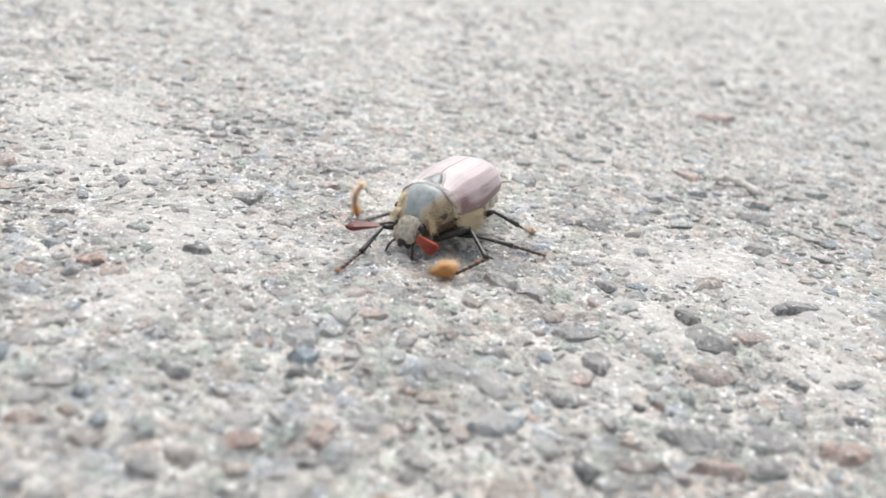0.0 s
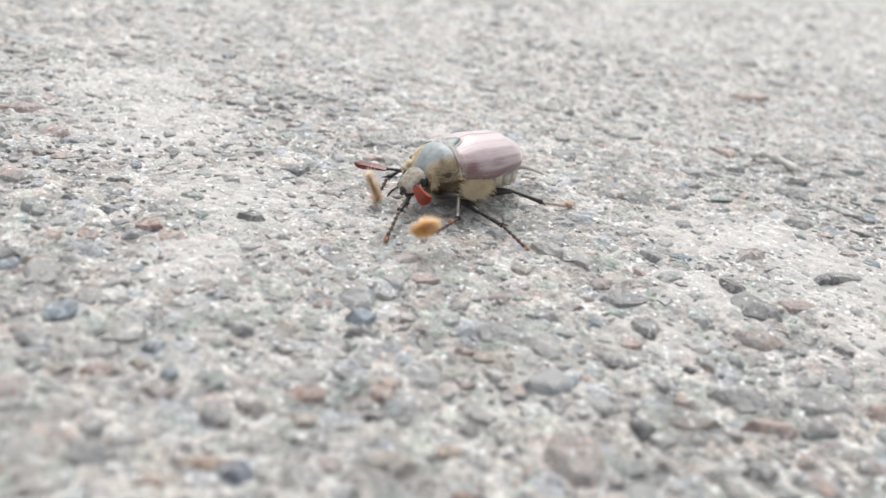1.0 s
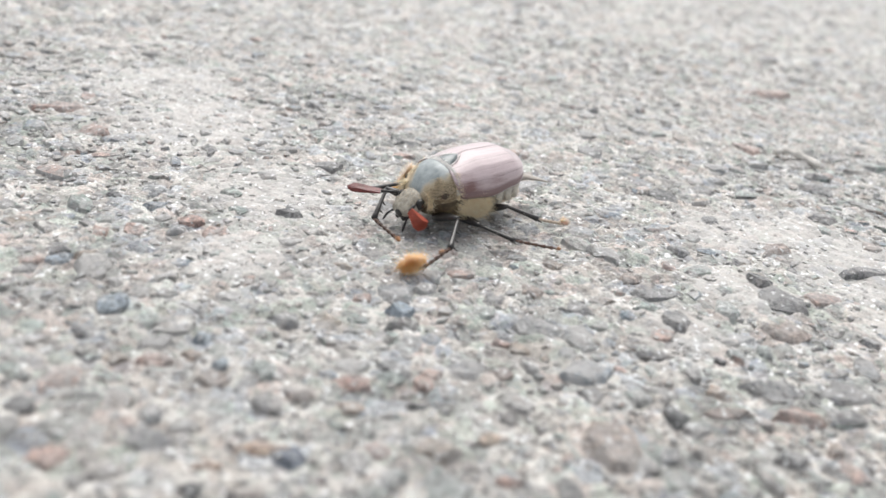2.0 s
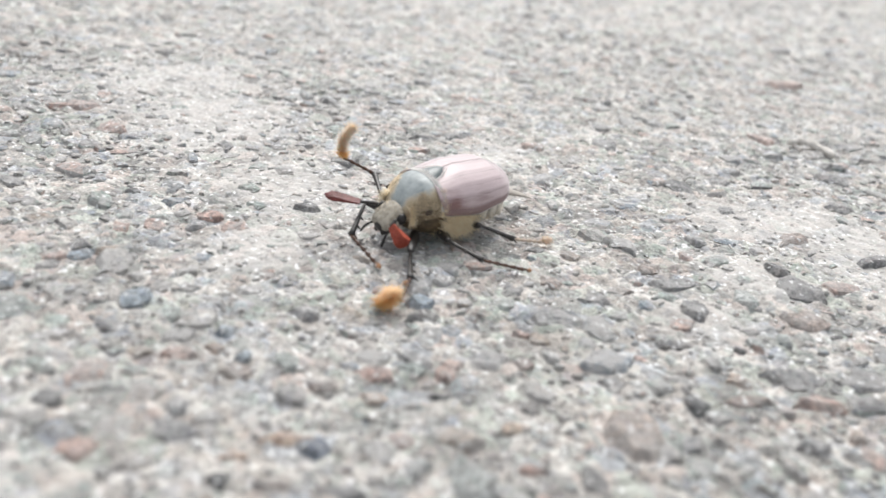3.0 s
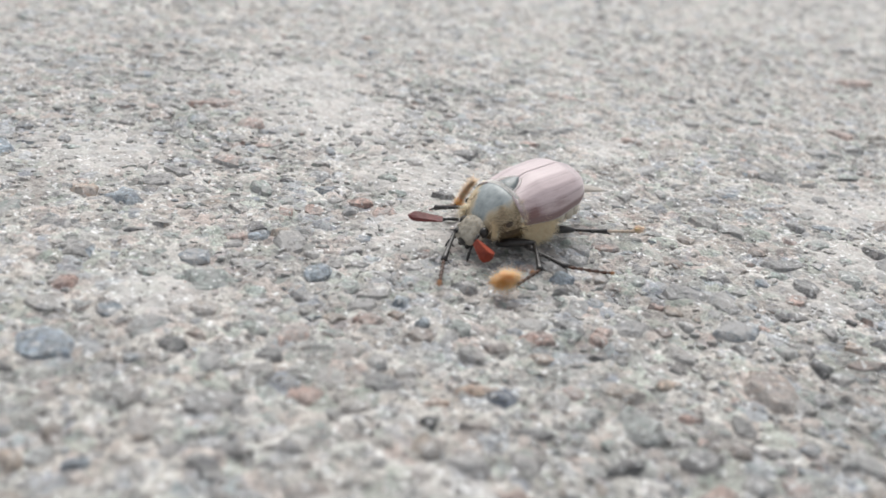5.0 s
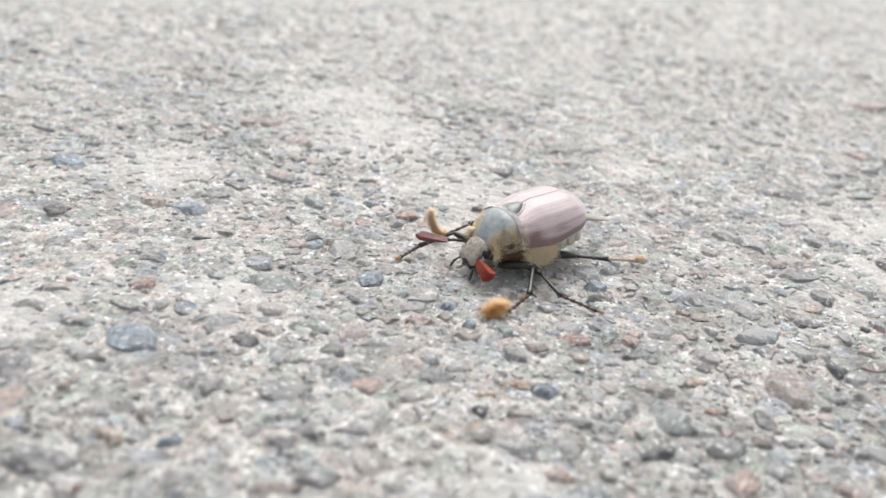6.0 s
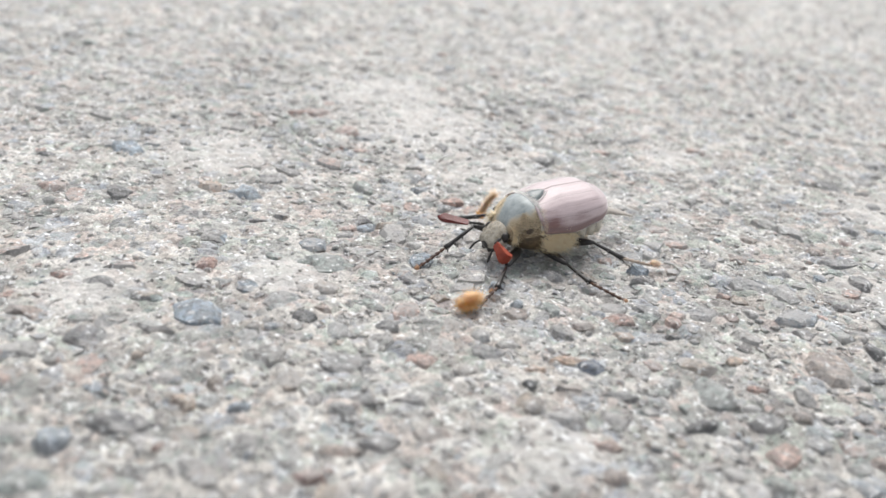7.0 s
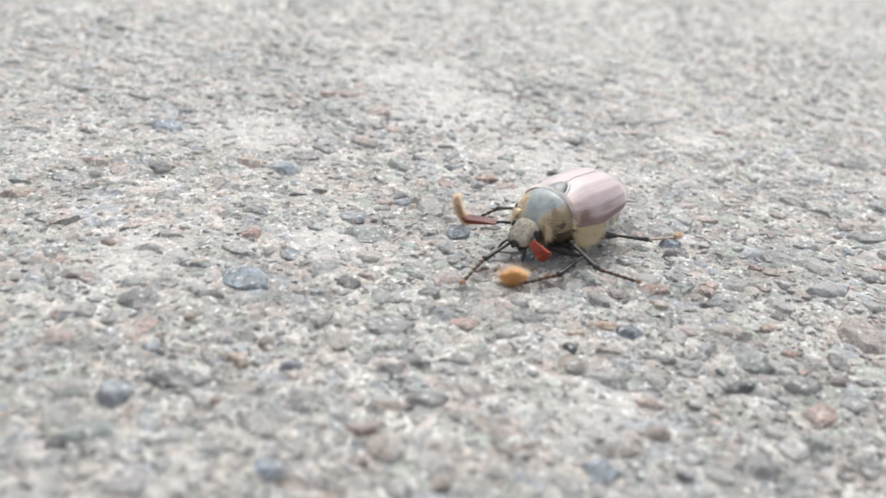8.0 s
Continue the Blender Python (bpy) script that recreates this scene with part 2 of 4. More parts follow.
ELYTRON = elytron_material()
def pronotum_material():
    """A bare saddle, blue-grey with sky reflection painted in, that passes into downy yellow-brown flanks, darker
    outwards.
    """
    mat, n, l, bsdf = material("pronotum_shell", 0.3)
    p = coords(n)
    sep = n.new("ShaderNodeSeparateXYZ")
    l.new(p, sep.inputs[0])
    side = n.new("ShaderNodeMath")
    side.operation = "ABSOLUTE"
    l.new(sep.outputs["Y"], side.inputs[0])
    blotch = noise_of(n, l, p, 1.3 * MM, 5.0, 0.65)
    wob = n.new("ShaderNodeMath")
    wob.operation = "MULTIPLY_ADD"
    l.new(blotch, wob.inputs[0])
    wob.inputs[1].default_value = 1.5 * MM
    fore = n.new("ShaderNodeMapRange")
    fore.inputs["From Min"].default_value, fore.inputs["From Max"].default_value = 6.3 * MM, 8.6 * MM
    fore.inputs["To Min"].default_value, fore.inputs["To Max"].default_value = 0.0, 1.9 * MM
    l.new(sep.outputs["X"], fore.inputs["Value"])
    both = n.new("ShaderNodeMath")
    both.operation = "ADD"
    l.new(side.outputs[0], both.inputs[0])
    l.new(fore.outputs[0], both.inputs[1])
    l.new(both.outputs[0], wob.inputs[2])
    part = n.new("ShaderNodeMapRange")
    part.inputs["From Min"].default_value, part.inputs["From Max"].default_value = 3.7 * MM, 6.4 * MM
    l.new(wob.outputs[0], part.inputs["Value"])
    # the sky's reflection on the shell is part of this pale blue-grey
    saddle = ramp_of(n, l, blotch, [(0.3, (0.23, 0.265, 0.27)), (0.7, (0.42, 0.46, 0.465))])
    flank = ramp_of(n, l, part.outputs[0], [(0.2, (0.50, 0.43, 0.32)), (0.45, (0.40, 0.325, 0.215)), (0.75, (0.22, 0.165, 0.10)), (1.0, (0.13, 0.095, 0.06))])
    edge = ramp_of(n, l, part.outputs[0], [(0.02, GREY(0.0)), (0.30, GREY(1.0))])
    l.new(mix_of(n, l, edge, saddle, flank), bsdf.inputs["Base Color"])
    bsdf.inputs["Coat Weight"].default_value = 0.12
    bsdf.inputs["Coat Roughness"].default_value = 0.4
    rough = n.new("ShaderNodeMapRange")
    rough.inputs["To Min"].default_value, rough.inputs["To Max"].default_value = 0.4, 0.8
    l.new(part.outputs[0], rough.inputs["Value"])
    l.new(rough.outputs[0], bsdf.inputs["Roughness"])
    bump_of(n, l, blotch, bsdf, 0.1 * MM, 0.7)
    return mat


PRONOTUM = pronotum_material()
SCUTELLUM = plain_material("scutellum_shell", (0.13, 0.155, 0.16), (0.20, 0.23, 0.23), 0.8, 0.3)
HEAD = plain_material("head_shell", (0.23, 0.205, 0.165), (0.52, 0.48, 0.40), 0.7, 0.5, 0.12)
BLACK_SHELL = plain_material("black_shell", (0.012, 0.011, 0.011), (0.04, 0.036, 0.034), 0.5, 0.28)
SMUDGE = plain_material("dull_dark_shell", (0.05, 0.038, 0.03), (0.12, 0.09, 0.065), 0.5, 0.85)
BROWN_SHELL = plain_material("brown_shell", (0.30, 0.265, 0.23), (0.46, 0.42, 0.37), 0.6, 0.4)
UNDERSIDE = plain_material("underside_shell", (0.04, 0.027, 0.015), (0.17, 0.12, 0.06), 1.1, 0.5, 0.1)
ABDOMEN = plain_material("abdomen_shell", (0.24, 0.21, 0.17), (0.46, 0.42, 0.36), 0.8, 0.5, 0.1)
CHALK = plain_material("chalk_white_patch", (0.52, 0.48, 0.40), (0.70, 0.66, 0.58), 0.5, 0.8)
FUR = plain_material("cream_fur", (0.90, 0.73, 0.47), (1.0, 0.89, 0.66), 0.8, 0.8)
SHORT_FUR = plain_material("grey_yellow_fur", (0.56, 0.45, 0.30), (0.84, 0.72, 0.53), 1.4, 0.8)
RED_CLUB = plain_material("red_club", (0.26, 0.04, 0.022), (0.42, 0.085, 0.045), 0.5, 0.45)
DARK_RED_CLUB = plain_material("dark_red_club", (0.10, 0.014, 0.014), (0.20, 0.030, 0.028), 0.5, 0.4)
TARSUS = plain_material("tarsus_shell", (0.035, 0.018, 0.012), (0.13, 0.06, 0.035), 0.5, 0.35)
ORANGE_FLUFF = fluff_material("orange_fluff", (0.98, 0.43, 0.08), (1.0, 0.58, 0.20))
PALE_FLUFF = fluff_material("pale_orange_fluff", (0.88, 0.60, 0.40), (0.95, 0.76, 0.58))
RUSTY_FLUFF = plain_material("rusty_fluff", (0.40, 0.21, 0.11), (0.62, 0.36, 0.21), 0.6, 0.8)
TAN_TARSUS = plain_material("tan_tarsus_shell", (0.40, 0.31, 0.24), (0.58, 0.48, 0.39), 0.6, 0.6)
WISP = fluff_material("pale_wisp", (1.0, 0.60, 0.29), (1.0, 0.82, 0.55))
TAWNY_FLUFF = plain_material("tawny_fluff", (0.36, 0.19, 0.10), (0.58, 0.36, 0.22), 0.6, 0.8)
WHITE_DOWN = plain_material("white_down", (0.78, 0.76, 0.72), (0.90, 0.89, 0.86), 0.6, 0.7, 0.0, 0.4)

# ---- mesh helpers ----


def shape(name, verts, faces, mat, parent=None, label="", smooth=True):
    """Links verts and faces as one mesh object, under a thing or a part."""
    me = bpy.data.meshes.new(name)
    me.from_pydata([tuple(map(float, v)) for v in verts], [], faces)
    me.validate()
    me.materials.append(mat)
    if smooth:
        me.shade_smooth()
    else:
        me.shade_flat()
    ob = new(name, me)
    if parent is not None:
        ob.parent = parent
    if label:
        tagged(ob, label)
    return ob


def loft(rings, caps=True):
    """Skin between closed rings of points, all of one length."""
    n = len(rings[0])
    verts = [p for r in rings for p in r]
    faces = []
    for i in range(len(rings) - 1):
        for j in range(n):
            k = (j + 1) % n
            faces.append((i * n + j, i * n + k, (i + 1) * n + k, (i + 1) * n + j))
    if caps:
        faces.append(tuple(range(n - 1, -1, -1)))
        faces.append(tuple(range((len(rings) - 1) * n, len(rings) * n)))
    return verts, faces


def limb(stations, n=10, flat=1.0):
    """A limb along +x from stations of (x, radius, z), in millimetres."""
    rings = []
    for x, r, z in stations:
        rings.append([(x * MM, r * math.cos(a) * MM, (z + flat * r * math.sin(a)) * MM) for a in (2 * math.pi * j / n for j in range(n))])
    return loft(rings)


def joined(pieces):
    verts, faces = [], []
    for v, f in pieces:
        o = len(verts)
        verts += list(v)
        faces += [tuple(i + o for i in q) for q in f]
    return verts, faces


def placed(piece, m):
    v, f = piece
    return [m @ Vector(p) for p in v], f


def hairs(roots, ways, lengths, radius):
    """Thin three-sided tapering hairs."""
    verts, faces = [], []
    for p, d, ln in zip(roots, ways, lengths):
        p, d = Vector(p), Vector(d).normalized()
        a = d.orthogonal().normalized()
        b = d.cross(a)
        o = len(verts)
        for k in range(3):
            c = 2 * math.pi * k / 3
            verts.append(p + (a * math.cos(c) + b * math.sin(c)) * radius)
        bend = Vector((random.uniform(-1, 1), random.uniform(-1, 1), random.uniform(-1, 0.3))) * ln * 0.18
        verts.append(p + d * ln + bend)
        faces += [(o, o + 1, o + 3), (o + 1, o + 2, o + 3), (o + 2, o, o + 3)]
    return verts, faces


# ---- the ground: worn pavement with exposed stones ----
# stones that stand out: x and y in metres, width and depth in millimetres, turn in degrees
MARKED = {}
MARKED["blue"] = [(-0.0817, 0.0665, 7.3, 6.7, 21), (-0.0925, 0.1105, 6.2, 7.4, 25), (-0.0849, 0.0356, 4.1, 4.3, 19), (-0.0287, 0.0389, 3.9, 4.0, 18), (-0.0632, 0.0276, 4.1, 4.4, 18), (-0.0558, 0.0946, 4.4, 5.3, 23), (-0.0204, 0.1048, 3.7, 3.9, 18), (-0.0677, 0.0475, 3.4, 1.7, 18), (-0.1219, 0.1215, 6.6, 7.9, 25), (-0.0386, 0.0855, 2.4, 2.5, 16), (-0.0425, 0.0906, 2.2, 2.6, 16), (0.0452, 0.0905, 4.2, 5.1, 14)]
MARKED["dark"] = [(-0.0677, 0.0710, 3.3, 4.0, 21), (-0.1133, 0.1015, 4.5, 5.4, 25), (0.0208, 0.1624, 5.8, 7.0, 22), (-0.0422, 0.1298, 4.6, 5.2, 21), (0.0320, 0.1323, 4.4, 5.3, 19), (0.0082, 0.2147, 2.4, 2.9, 28), (-0.0560, 0.0720, 3.7, 3.7, 20), (-0.0857, 0.0252, 2.8, 3.3, 17), (-0.0341, 0.0642, 2.3, 1.9, 19), (-0.0117, 0.0623, 5.3, 1.9, 18), (-0.1341, 0.1129, 4.2, 3.2, 25), (-0.0855, 0.0991, 3.9, 2.2, 22), (-0.0295, 0.1716, 4.9, 2.2, 22), (-0.0150, 0.0839, 2.4, 1.4, 15), (0.0221, 0.1047, 1.7, 1.3, 16), (0.0146, 0.0905, 3.4, 3.5, 15), (0.0501, 0.1090, 4.1, 2.0, 16)]
MARKED["brown"] = [(-0.0658, 0.0744, 2.6, 3.1, 21), (0.0068, 0.0835, 6.9, 8.3, 20), (-0.0439, 0.0492, 5.0, 4.2, 19), (-0.0229, 0.0480, 3.5, 2.8, 19), (-0.0546, 0.0322, 2.4, 2.3, 18), (-0.0383, 0.0822, 4.0, 3.3, 17), (0.0375, 0.1450, 7.5, 5.6, 20), (0.0335, 0.1152, 7.0, 6.2, 18), (0.0551, 0.1514, 4.6, 4.6, 20), (-0.0028, 0.1162, 3.3, 4.0, 19), (-0.1029, 0.0592, 6.0, 4.0, 20), (-0.0724, 0.0516, 2.5, 3.0, 19), (-0.0540, 0.0430, 5.6, 2.1, 18), (-0.0255, 0.0437, 2.9, 1.8, 17), (-0.0379, 0.0386, 3.8, 3.4, 17), (-0.0291, 0.0648, 4.0, 1.4, 14), (-0.0281, 0.0821, 3.4, 1.8, 15), (0.0011, 0.0689, 2.5, 2.9, 14)]
MARKED["brown"] += [(0.0119, 0.1253, 4.0, 3.6, 19), (0.0206, 0.0922, 6.3, 2.3, 15)]
MARKED["pink"] = [(-0.0870, 0.0809, 4.0, 4.8, 22), (-0.0233, 0.0536, 4.0, 2.5, 19), (-0.1251, 0.1001, 6.0, 6.0, 25), (-0.0492, 0.0653, 4.8, 3.6, 20), (0.0105, 0.0618, 3.8, 3.5, 14), (-0.0460, 0.0837, 3.7, 2.8, 18), (0.0420, 0.2026, 6.4, 7.7, 24), (-0.0557, 0.1220, 4.3, 3.8, 21), (-0.0972, 0.1636, 11.7, 4.9, 26), (-0.0151, 0.0887, 2.7, 3.3, 17), (-0.0059, 0.0940, 2.1, 2.5, 18), (-0.0868, 0.1536, 5.6, 6.7, 25), (0.0415, 0.1286, 7.3, 5.1, 18), (-0.0144, 0.0904, 2.7, 2.7, 16), (-0.0731, 0.0375, 1.9, 1.5, 18), (-0.0557, 0.0377, 3.8, 2.3, 18), (-0.1050, 0.0706, 4.1, 3.1, 21), (-0.0080, 0.1738, 5.0, 5.0, 22)]
MARKED["pink"] += [(0.0566, 0.2571, 11.6, 8.9, 26), (-0.0066, 0.1007, 2.4, 1.4, 16), (-0.0041, 0.0735, 3.2, 1.2, 14), (-0.0231, 0.0857, 4.9, 3.8, 16), (0.0308, 0.0948, 6.5, 4.0, 15), (0.0467, 0.1020, 7.8, 4.8, 15)]
MARKED["green"] = [(-0.0695, 0.0888, 6.6, 6.7, 22), (-0.0106, 0.0697, 5.8, 7.0, 20), (-0.0836, 0.0280, 5.4, 5.1, 19), (-0.0336, 0.0858, 3.8, 4.5, 17), (0.0288, 0.1093, 3.3, 3.8, 17), (-0.0188, 0.0883, 3.7, 3.2, 20), (0.0251, 0.1196, 4.8, 5.8, 18)]
MARKED["tan"] = [(-0.1290, 0.0821, 5.3, 4.6, 24), (-0.0746, 0.0468, 2.8, 3.4, 20), (-0.0295, 0.0718, 5.9, 2.3, 20), (-0.0064, 0.0798, 3.4, 2.2, 20), (-0.0453, 0.0313, 2.7, 2.2, 18), (0.0207, 0.0967, 3.0, 3.2, 17), (-0.1001, 0.1111, 4.3, 5.1, 22), (-0.0222, 0.0815, 3.0, 2.0, 16), (-0.0343, 0.0675, 3.6, 2.0, 15), (-0.0846, 0.0543, 1.6, 1.9, 20), (-0.0425, 0.0866, 2.4, 1.6, 16), (0.0332, 0.0889, 2.1, 2.5, 15)]
MARKED["slate"] = [(-0.0262, 0.0708, 3.8, 4.0, 20)]
MARKED["grey"] = [(-0.0110, 0.0461, 6.2, 5.6, 18), (-0.0499, 0.0460, 5.2, 3.2, 19), (-0.0559, 0.0510, 3.2, 3.9, 20), (-0.0926, 0.0559, 6.0, 5.1, 21), (-0.0411, 0.0703, 5.0, 3.8, 20), (-0.0988, 0.0698, 5.0, 3.8, 22), (0.0036, 0.1131, 4.3, 5.1, 19), (0.0171, 0.1146, 4.4, 5.2, 18), (0.0154, 0.1216, 7.1, 3.5, 19), (0.0280, 0.1687, 4.7, 5.7, 22), (-0.0236, 0.1747, 6.0, 4.8, 24), (-0.0035, 0.0657, 4.6, 3.5, 15), (0.0516, 0.1404, 11.7, 4.1, 19), (0.0188, 0.2020, 4.4, 5.3, 26), (-0.0345, 0.0979, 4.8, 4.2, 18), (-0.0418, 0.1527, 5.6, 3.4, 24), (-0.0529, 0.1883, 3.7, 4.4, 28), (-0.0794, 0.0402, 7.1, 4.6, 18)]
MARKED["grey"] += [(-0.0592, 0.0613, 6.9, 4.9, 19), (-0.0541, 0.0532, 4.3, 2.9, 19), (-0.0480, 0.0552, 4.4, 2.9, 19), (-0.0382, 0.0557, 1.8, 2.1, 18), (0.0049, 0.0924, 2.8, 2.9, 20), (-0.1372, 0.1557, 3.9, 4.6, 28), (0.0065, 0.1939, 5.6, 6.8, 23), (0.0064, 0.1820, 6.0, 6.1, 22), (0.0275, 0.1534, 4.6, 5.2, 19), (0.0207, 0.1390, 3.7, 4.0, 19), (0.0498, 0.1648, 6.3, 7.4, 20), (0.0531, 0.1808, 6.8, 6.6, 21), (-0.0191, 0.0908, 3.7, 4.4, 16), (-0.0226, 0.0650, 4.7, 2.1, 14), (-0.0022, 0.1063, 7.5, 5.8, 17), (0.0138, 0.1038, 5.3, 2.1, 16), (0.0382, 0.1012, 7.7, 6.8, 15), (0.0451, 0.1166, 4.4, 2.8, 17)]
MARKED["grey"] += [(0.0286, 0.1002, 6.9, 5.6, 16), (0.0337, 0.1248, 7.4, 7.5, 18), (0.0521, 0.1180, 5.4, 2.7, 17), (0.0273, 0.0852, 3.9, 3.0, 14)]
MARKED["pale"] = [(0.0542, 0.1985, 10.5, 10.5, 24), (0.0235, 0.1717, 5.0, 5.6, 23), (-0.0734, 0.0658, 2.4, 2.7, 20), (-0.0687, 0.0600, 4.5, 4.4, 19)]
# places where cement dust lies thick over the stones: x, y, reach
DUST = [(0.019, 0.113, 0.008), (0.028, 0.128, 0.009), (0.0305, 0.149, 0.010), (0.040, 0.152, 0.011), (0.051, 0.142, 0.013), (0.050, 0.120, 0.008), (-0.047, 0.138, 0.013), (-0.074, 0.167, 0.017), (-0.100, 0.067, 0.009),
        (-0.014, 0.169, 0.008), (-0.085, 0.186, 0.014), (-0.075, 0.083, 0.008), (-0.047, 0.113, 0.008), (-0.030, 0.052, 0.006), (-0.105, 0.128, 0.012)]

rng = np.random.RandomState(7)
LATTICE = rng.rand(512, 512)


def value_noise(x, y, size):
    u, v = np.asarray(x) / size + 91.3, np.asarray(y) / size + 37.7
    i, j = np.floor(u).astype(int), np.floor(v).astype(int)
    fu, fv = u - i, v - j
    fu, fv = fu * fu * (3 - 2 * fu), fv * fv * (3 - 2 * fv)
    g = lambda a, b: LATTICE[a % 512, b % 512]
    return (g(i, j) * (1 - fu) + g(i + 1, j) * fu) * (1 - fv) + (g(i, j + 1) * (1 - fu) + g(i + 1, j + 1) * fu) * fv - 0.5


def dust_at(x, y):
    """How thick the dust lies, from 0 to 1."""
    d = 0.0 * np.asarray(x)
    for a, b, reach in DUST:
        d = np.maximum(d, np.exp(-(((x - a) / reach) ** 2 + ((y - b) / reach) ** 2) * 1.1))
    return np.clip(d * 0.88 + 0.4 * value_noise(x, y, 0.019) - 0.03, 0, 1)


DUST_GRID = dust_at(*np.meshgrid(np.arange(-0.5, 0.5, 0.002), np.arange(0.0, 0.7, 0.002)))


def dusty(x, y):
    """dust_at for one place, from a grid."""
    return DUST_GRID[int(y / 0.002), int((x + 0.5) / 0.002)]


def height(x, y):
    """Relief of the cement between the stones, fading out far away."""
    near = np.clip(1.5 - np.hypot(np.asarray(x), np.asarray(y) - 0.15) / 0.6, 0, 1)
    x, y = np.asarray(x), np.asarray(y)
    u, v = 0.83 * x + 0.56 * y, 0.83 * y - 0.56 * x
    u, v = u + 0.0016 * value_noise(x, y, 0.0031), v + 0.0016 * value_noise(y, x, 0.0029)
    h = 1.0 * value_noise(x, y, 0.043) + 0.7 * value_noise(v, u, 0.015) + 0.45 * value_noise(u, -v, 0.0021) + 0.4 * value_noise(x, y, 0.0011)
    # lumps parted by crevices
    h = h + 0.42 * np.minimum(np.abs(value_noise(u, v, 0.0052)) * 5.5, 1.0) - 0.3
    h = h + 0.36 * np.minimum(np.abs(value_noise(v, -u, 0.0024)) * 5.5, 1.0) - 0.25
    # dust fills the hollows
    full = dust_at(x, y)
    h = h * (1 - 0.55 * full) + 0.5 * full
    return h * near * MM


def graded(lo, hi, step, far, growth):
    mid = list(np.arange(lo, hi, step))
    up, s = [mid[-1]], step
    while up[-1] < far:
        s *= growth
        up.append(up[-1] + s)
    down, s = [mid[0]], step
    while down[-1] > -far:
        s *= growth
        down.append(down[-1] - s)
    return np.array(down[:0:-1] + mid + up[1:])


gx, gy = graded(-0.12, 0.07, 0.00048, 90.0, 1.016), graded(0.012, 0.19, 0.00042, 90.0, 1.016)
XX, YY = np.meshgrid(gx, gy)
ZZ = height(XX, YY)
nx, ny = len(gx), len(gy)
idx = np.arange(nx * ny).reshape(ny, nx)
quads = np.stack([idx[:-1, :-1], idx[:-1, 1:], idx[1:, 1:], idx[1:, :-1]], -1).reshape(-1, 4)
me = bpy.data.meshes.new("ground")
me.vertices.add(nx * ny)
me.vertices.foreach_set("co", np.stack([XX, YY, ZZ], -1).ravel())
me.loops.add(quads.size)
me.loops.foreach_set("vertex_index", quads.ravel().astype(np.int32))
me.polygons.add(len(quads))
me.polygons.foreach_set("loop_start", np.arange(0, quads.size, 4, dtype=np.int32))
me.update()
me.validate()
me.attributes.new("dust", "FLOAT", "POINT").data.foreach_set("value", dust_at(XX, YY).ravel().astype(np.float32))
me.materials.append(CEMENT)
me.shade_smooth()
ground = tagged(new("ground", me), "worn pale grey concrete pavement with exposed crushed stones", "ground", kind="structure")


def stone_template(seed, n):
    """An angular crushed stone of unit half-width: a broken outline, a shoulder and an uneven worn top."""
    r = random.Random(seed)
    cuts = sorted((k + r.uniform(-0.4, 0.4)) * 2 * math.pi / n for k in range(n))
    out = [(math.cos(a) * q, math.sin(a) * q) for a, q in ((a, r.uniform(0.6, 1.16)) for a in cuts)]
    lean = (r.uniform(-0.16, 0.16), r.uniform(-0.16, 0.16))
    tilt = (r.uniform(-0.3, 0.3), r.uniform(-0.3, 0.3))
    rings = [[(x * 1.1, y * 1.1, -1.2) for x, y in out], [(x * q, y * q, 0.3 + r.uniform(-0.3, 0.3)) for (x, y), q in ((p, r.uniform(0.9, 1.05)) for p in out)]]
    s = [r.uniform(0.5, 0.86) for _ in out]
    rings.append([(x * q + lean[0], y * q + lean[1], 0.85 + x * tilt[0] + y * tilt[1] + r.uniform(-0.2, 0.2)) for (x, y), q in zip(out, s)])
    verts, faces = loft(rings, caps=False)
    verts.append((lean[0], lean[1], 0.95))
    o, c = 2 * n, len(verts) - 1
    faces += [(o + j, o + (j + 1) % n, c) for j in range(n)]
    return verts, faces


TEMPLATES = [stone_template(s, 7 + s % 3) for s in range(14)]
STONE_MESH = {}


def stone_object(x, y, wide, deep, turn, proud, kind, k):
    """One stone set into the ground, on mesh data that alike stones share."""
    mat = STONE.get(kind, LOOSE_MIX)
    if (kind, k) not in STONE_MESH:
        v, f = TEMPLATES[k]
        m = bpy.data.meshes.new("stone")
        m.from_pydata(v, [], f)
        m.materials.append(mat)
        m.shade_smooth()
        m.set_sharp_from_angle(angle=radians(26))
        STONE_MESH[kind, k] = m
    ob = new("stone", STONE_MESH[kind, k])
    ob.parent = ground
    ob.matrix_basis = pose(x, y, max(0.5 * float(height(x, y)), float(height(x, y)) - 0.25 * MM), random.uniform(-9, 9), random.uniform(-9, 9), turn) @ Matrix.Diagonal((wide / 2 * MM, deep / 2 * MM, proud * MM, 1))
    return ob


CELL = 0.004
taken = {}


def free(x, y, r, keep):
    ci, cj = int(x // CELL), int(y // CELL)
    for i in range(ci - 2, ci + 3):
        for j in range(cj - 2, cj + 3):
            for a, b, q in taken.get((i, j), ()):
                if (a - x) ** 2 + (b - y) ** 2 < (keep * (q + r)) ** 2:
                    return False
    return True


def take(x, y, r):
    taken.setdefault((int(x // CELL), int(y // CELL)), []).append((x, y, r))


count = 0
for kind, some in MARKED.items():
    for x, y, wide, deep, turn in some:
        stone_object(x, y, wide * 1.12, deep * 1.12, turn, min(0.06 * (wide + deep) + 0.5, 1.1) * (1.0 if kind in ("blue", "slate") else 0.72), kind, count % 14)
        take(x, y, 0.25 * (wide + deep) * MM)
        count += 1

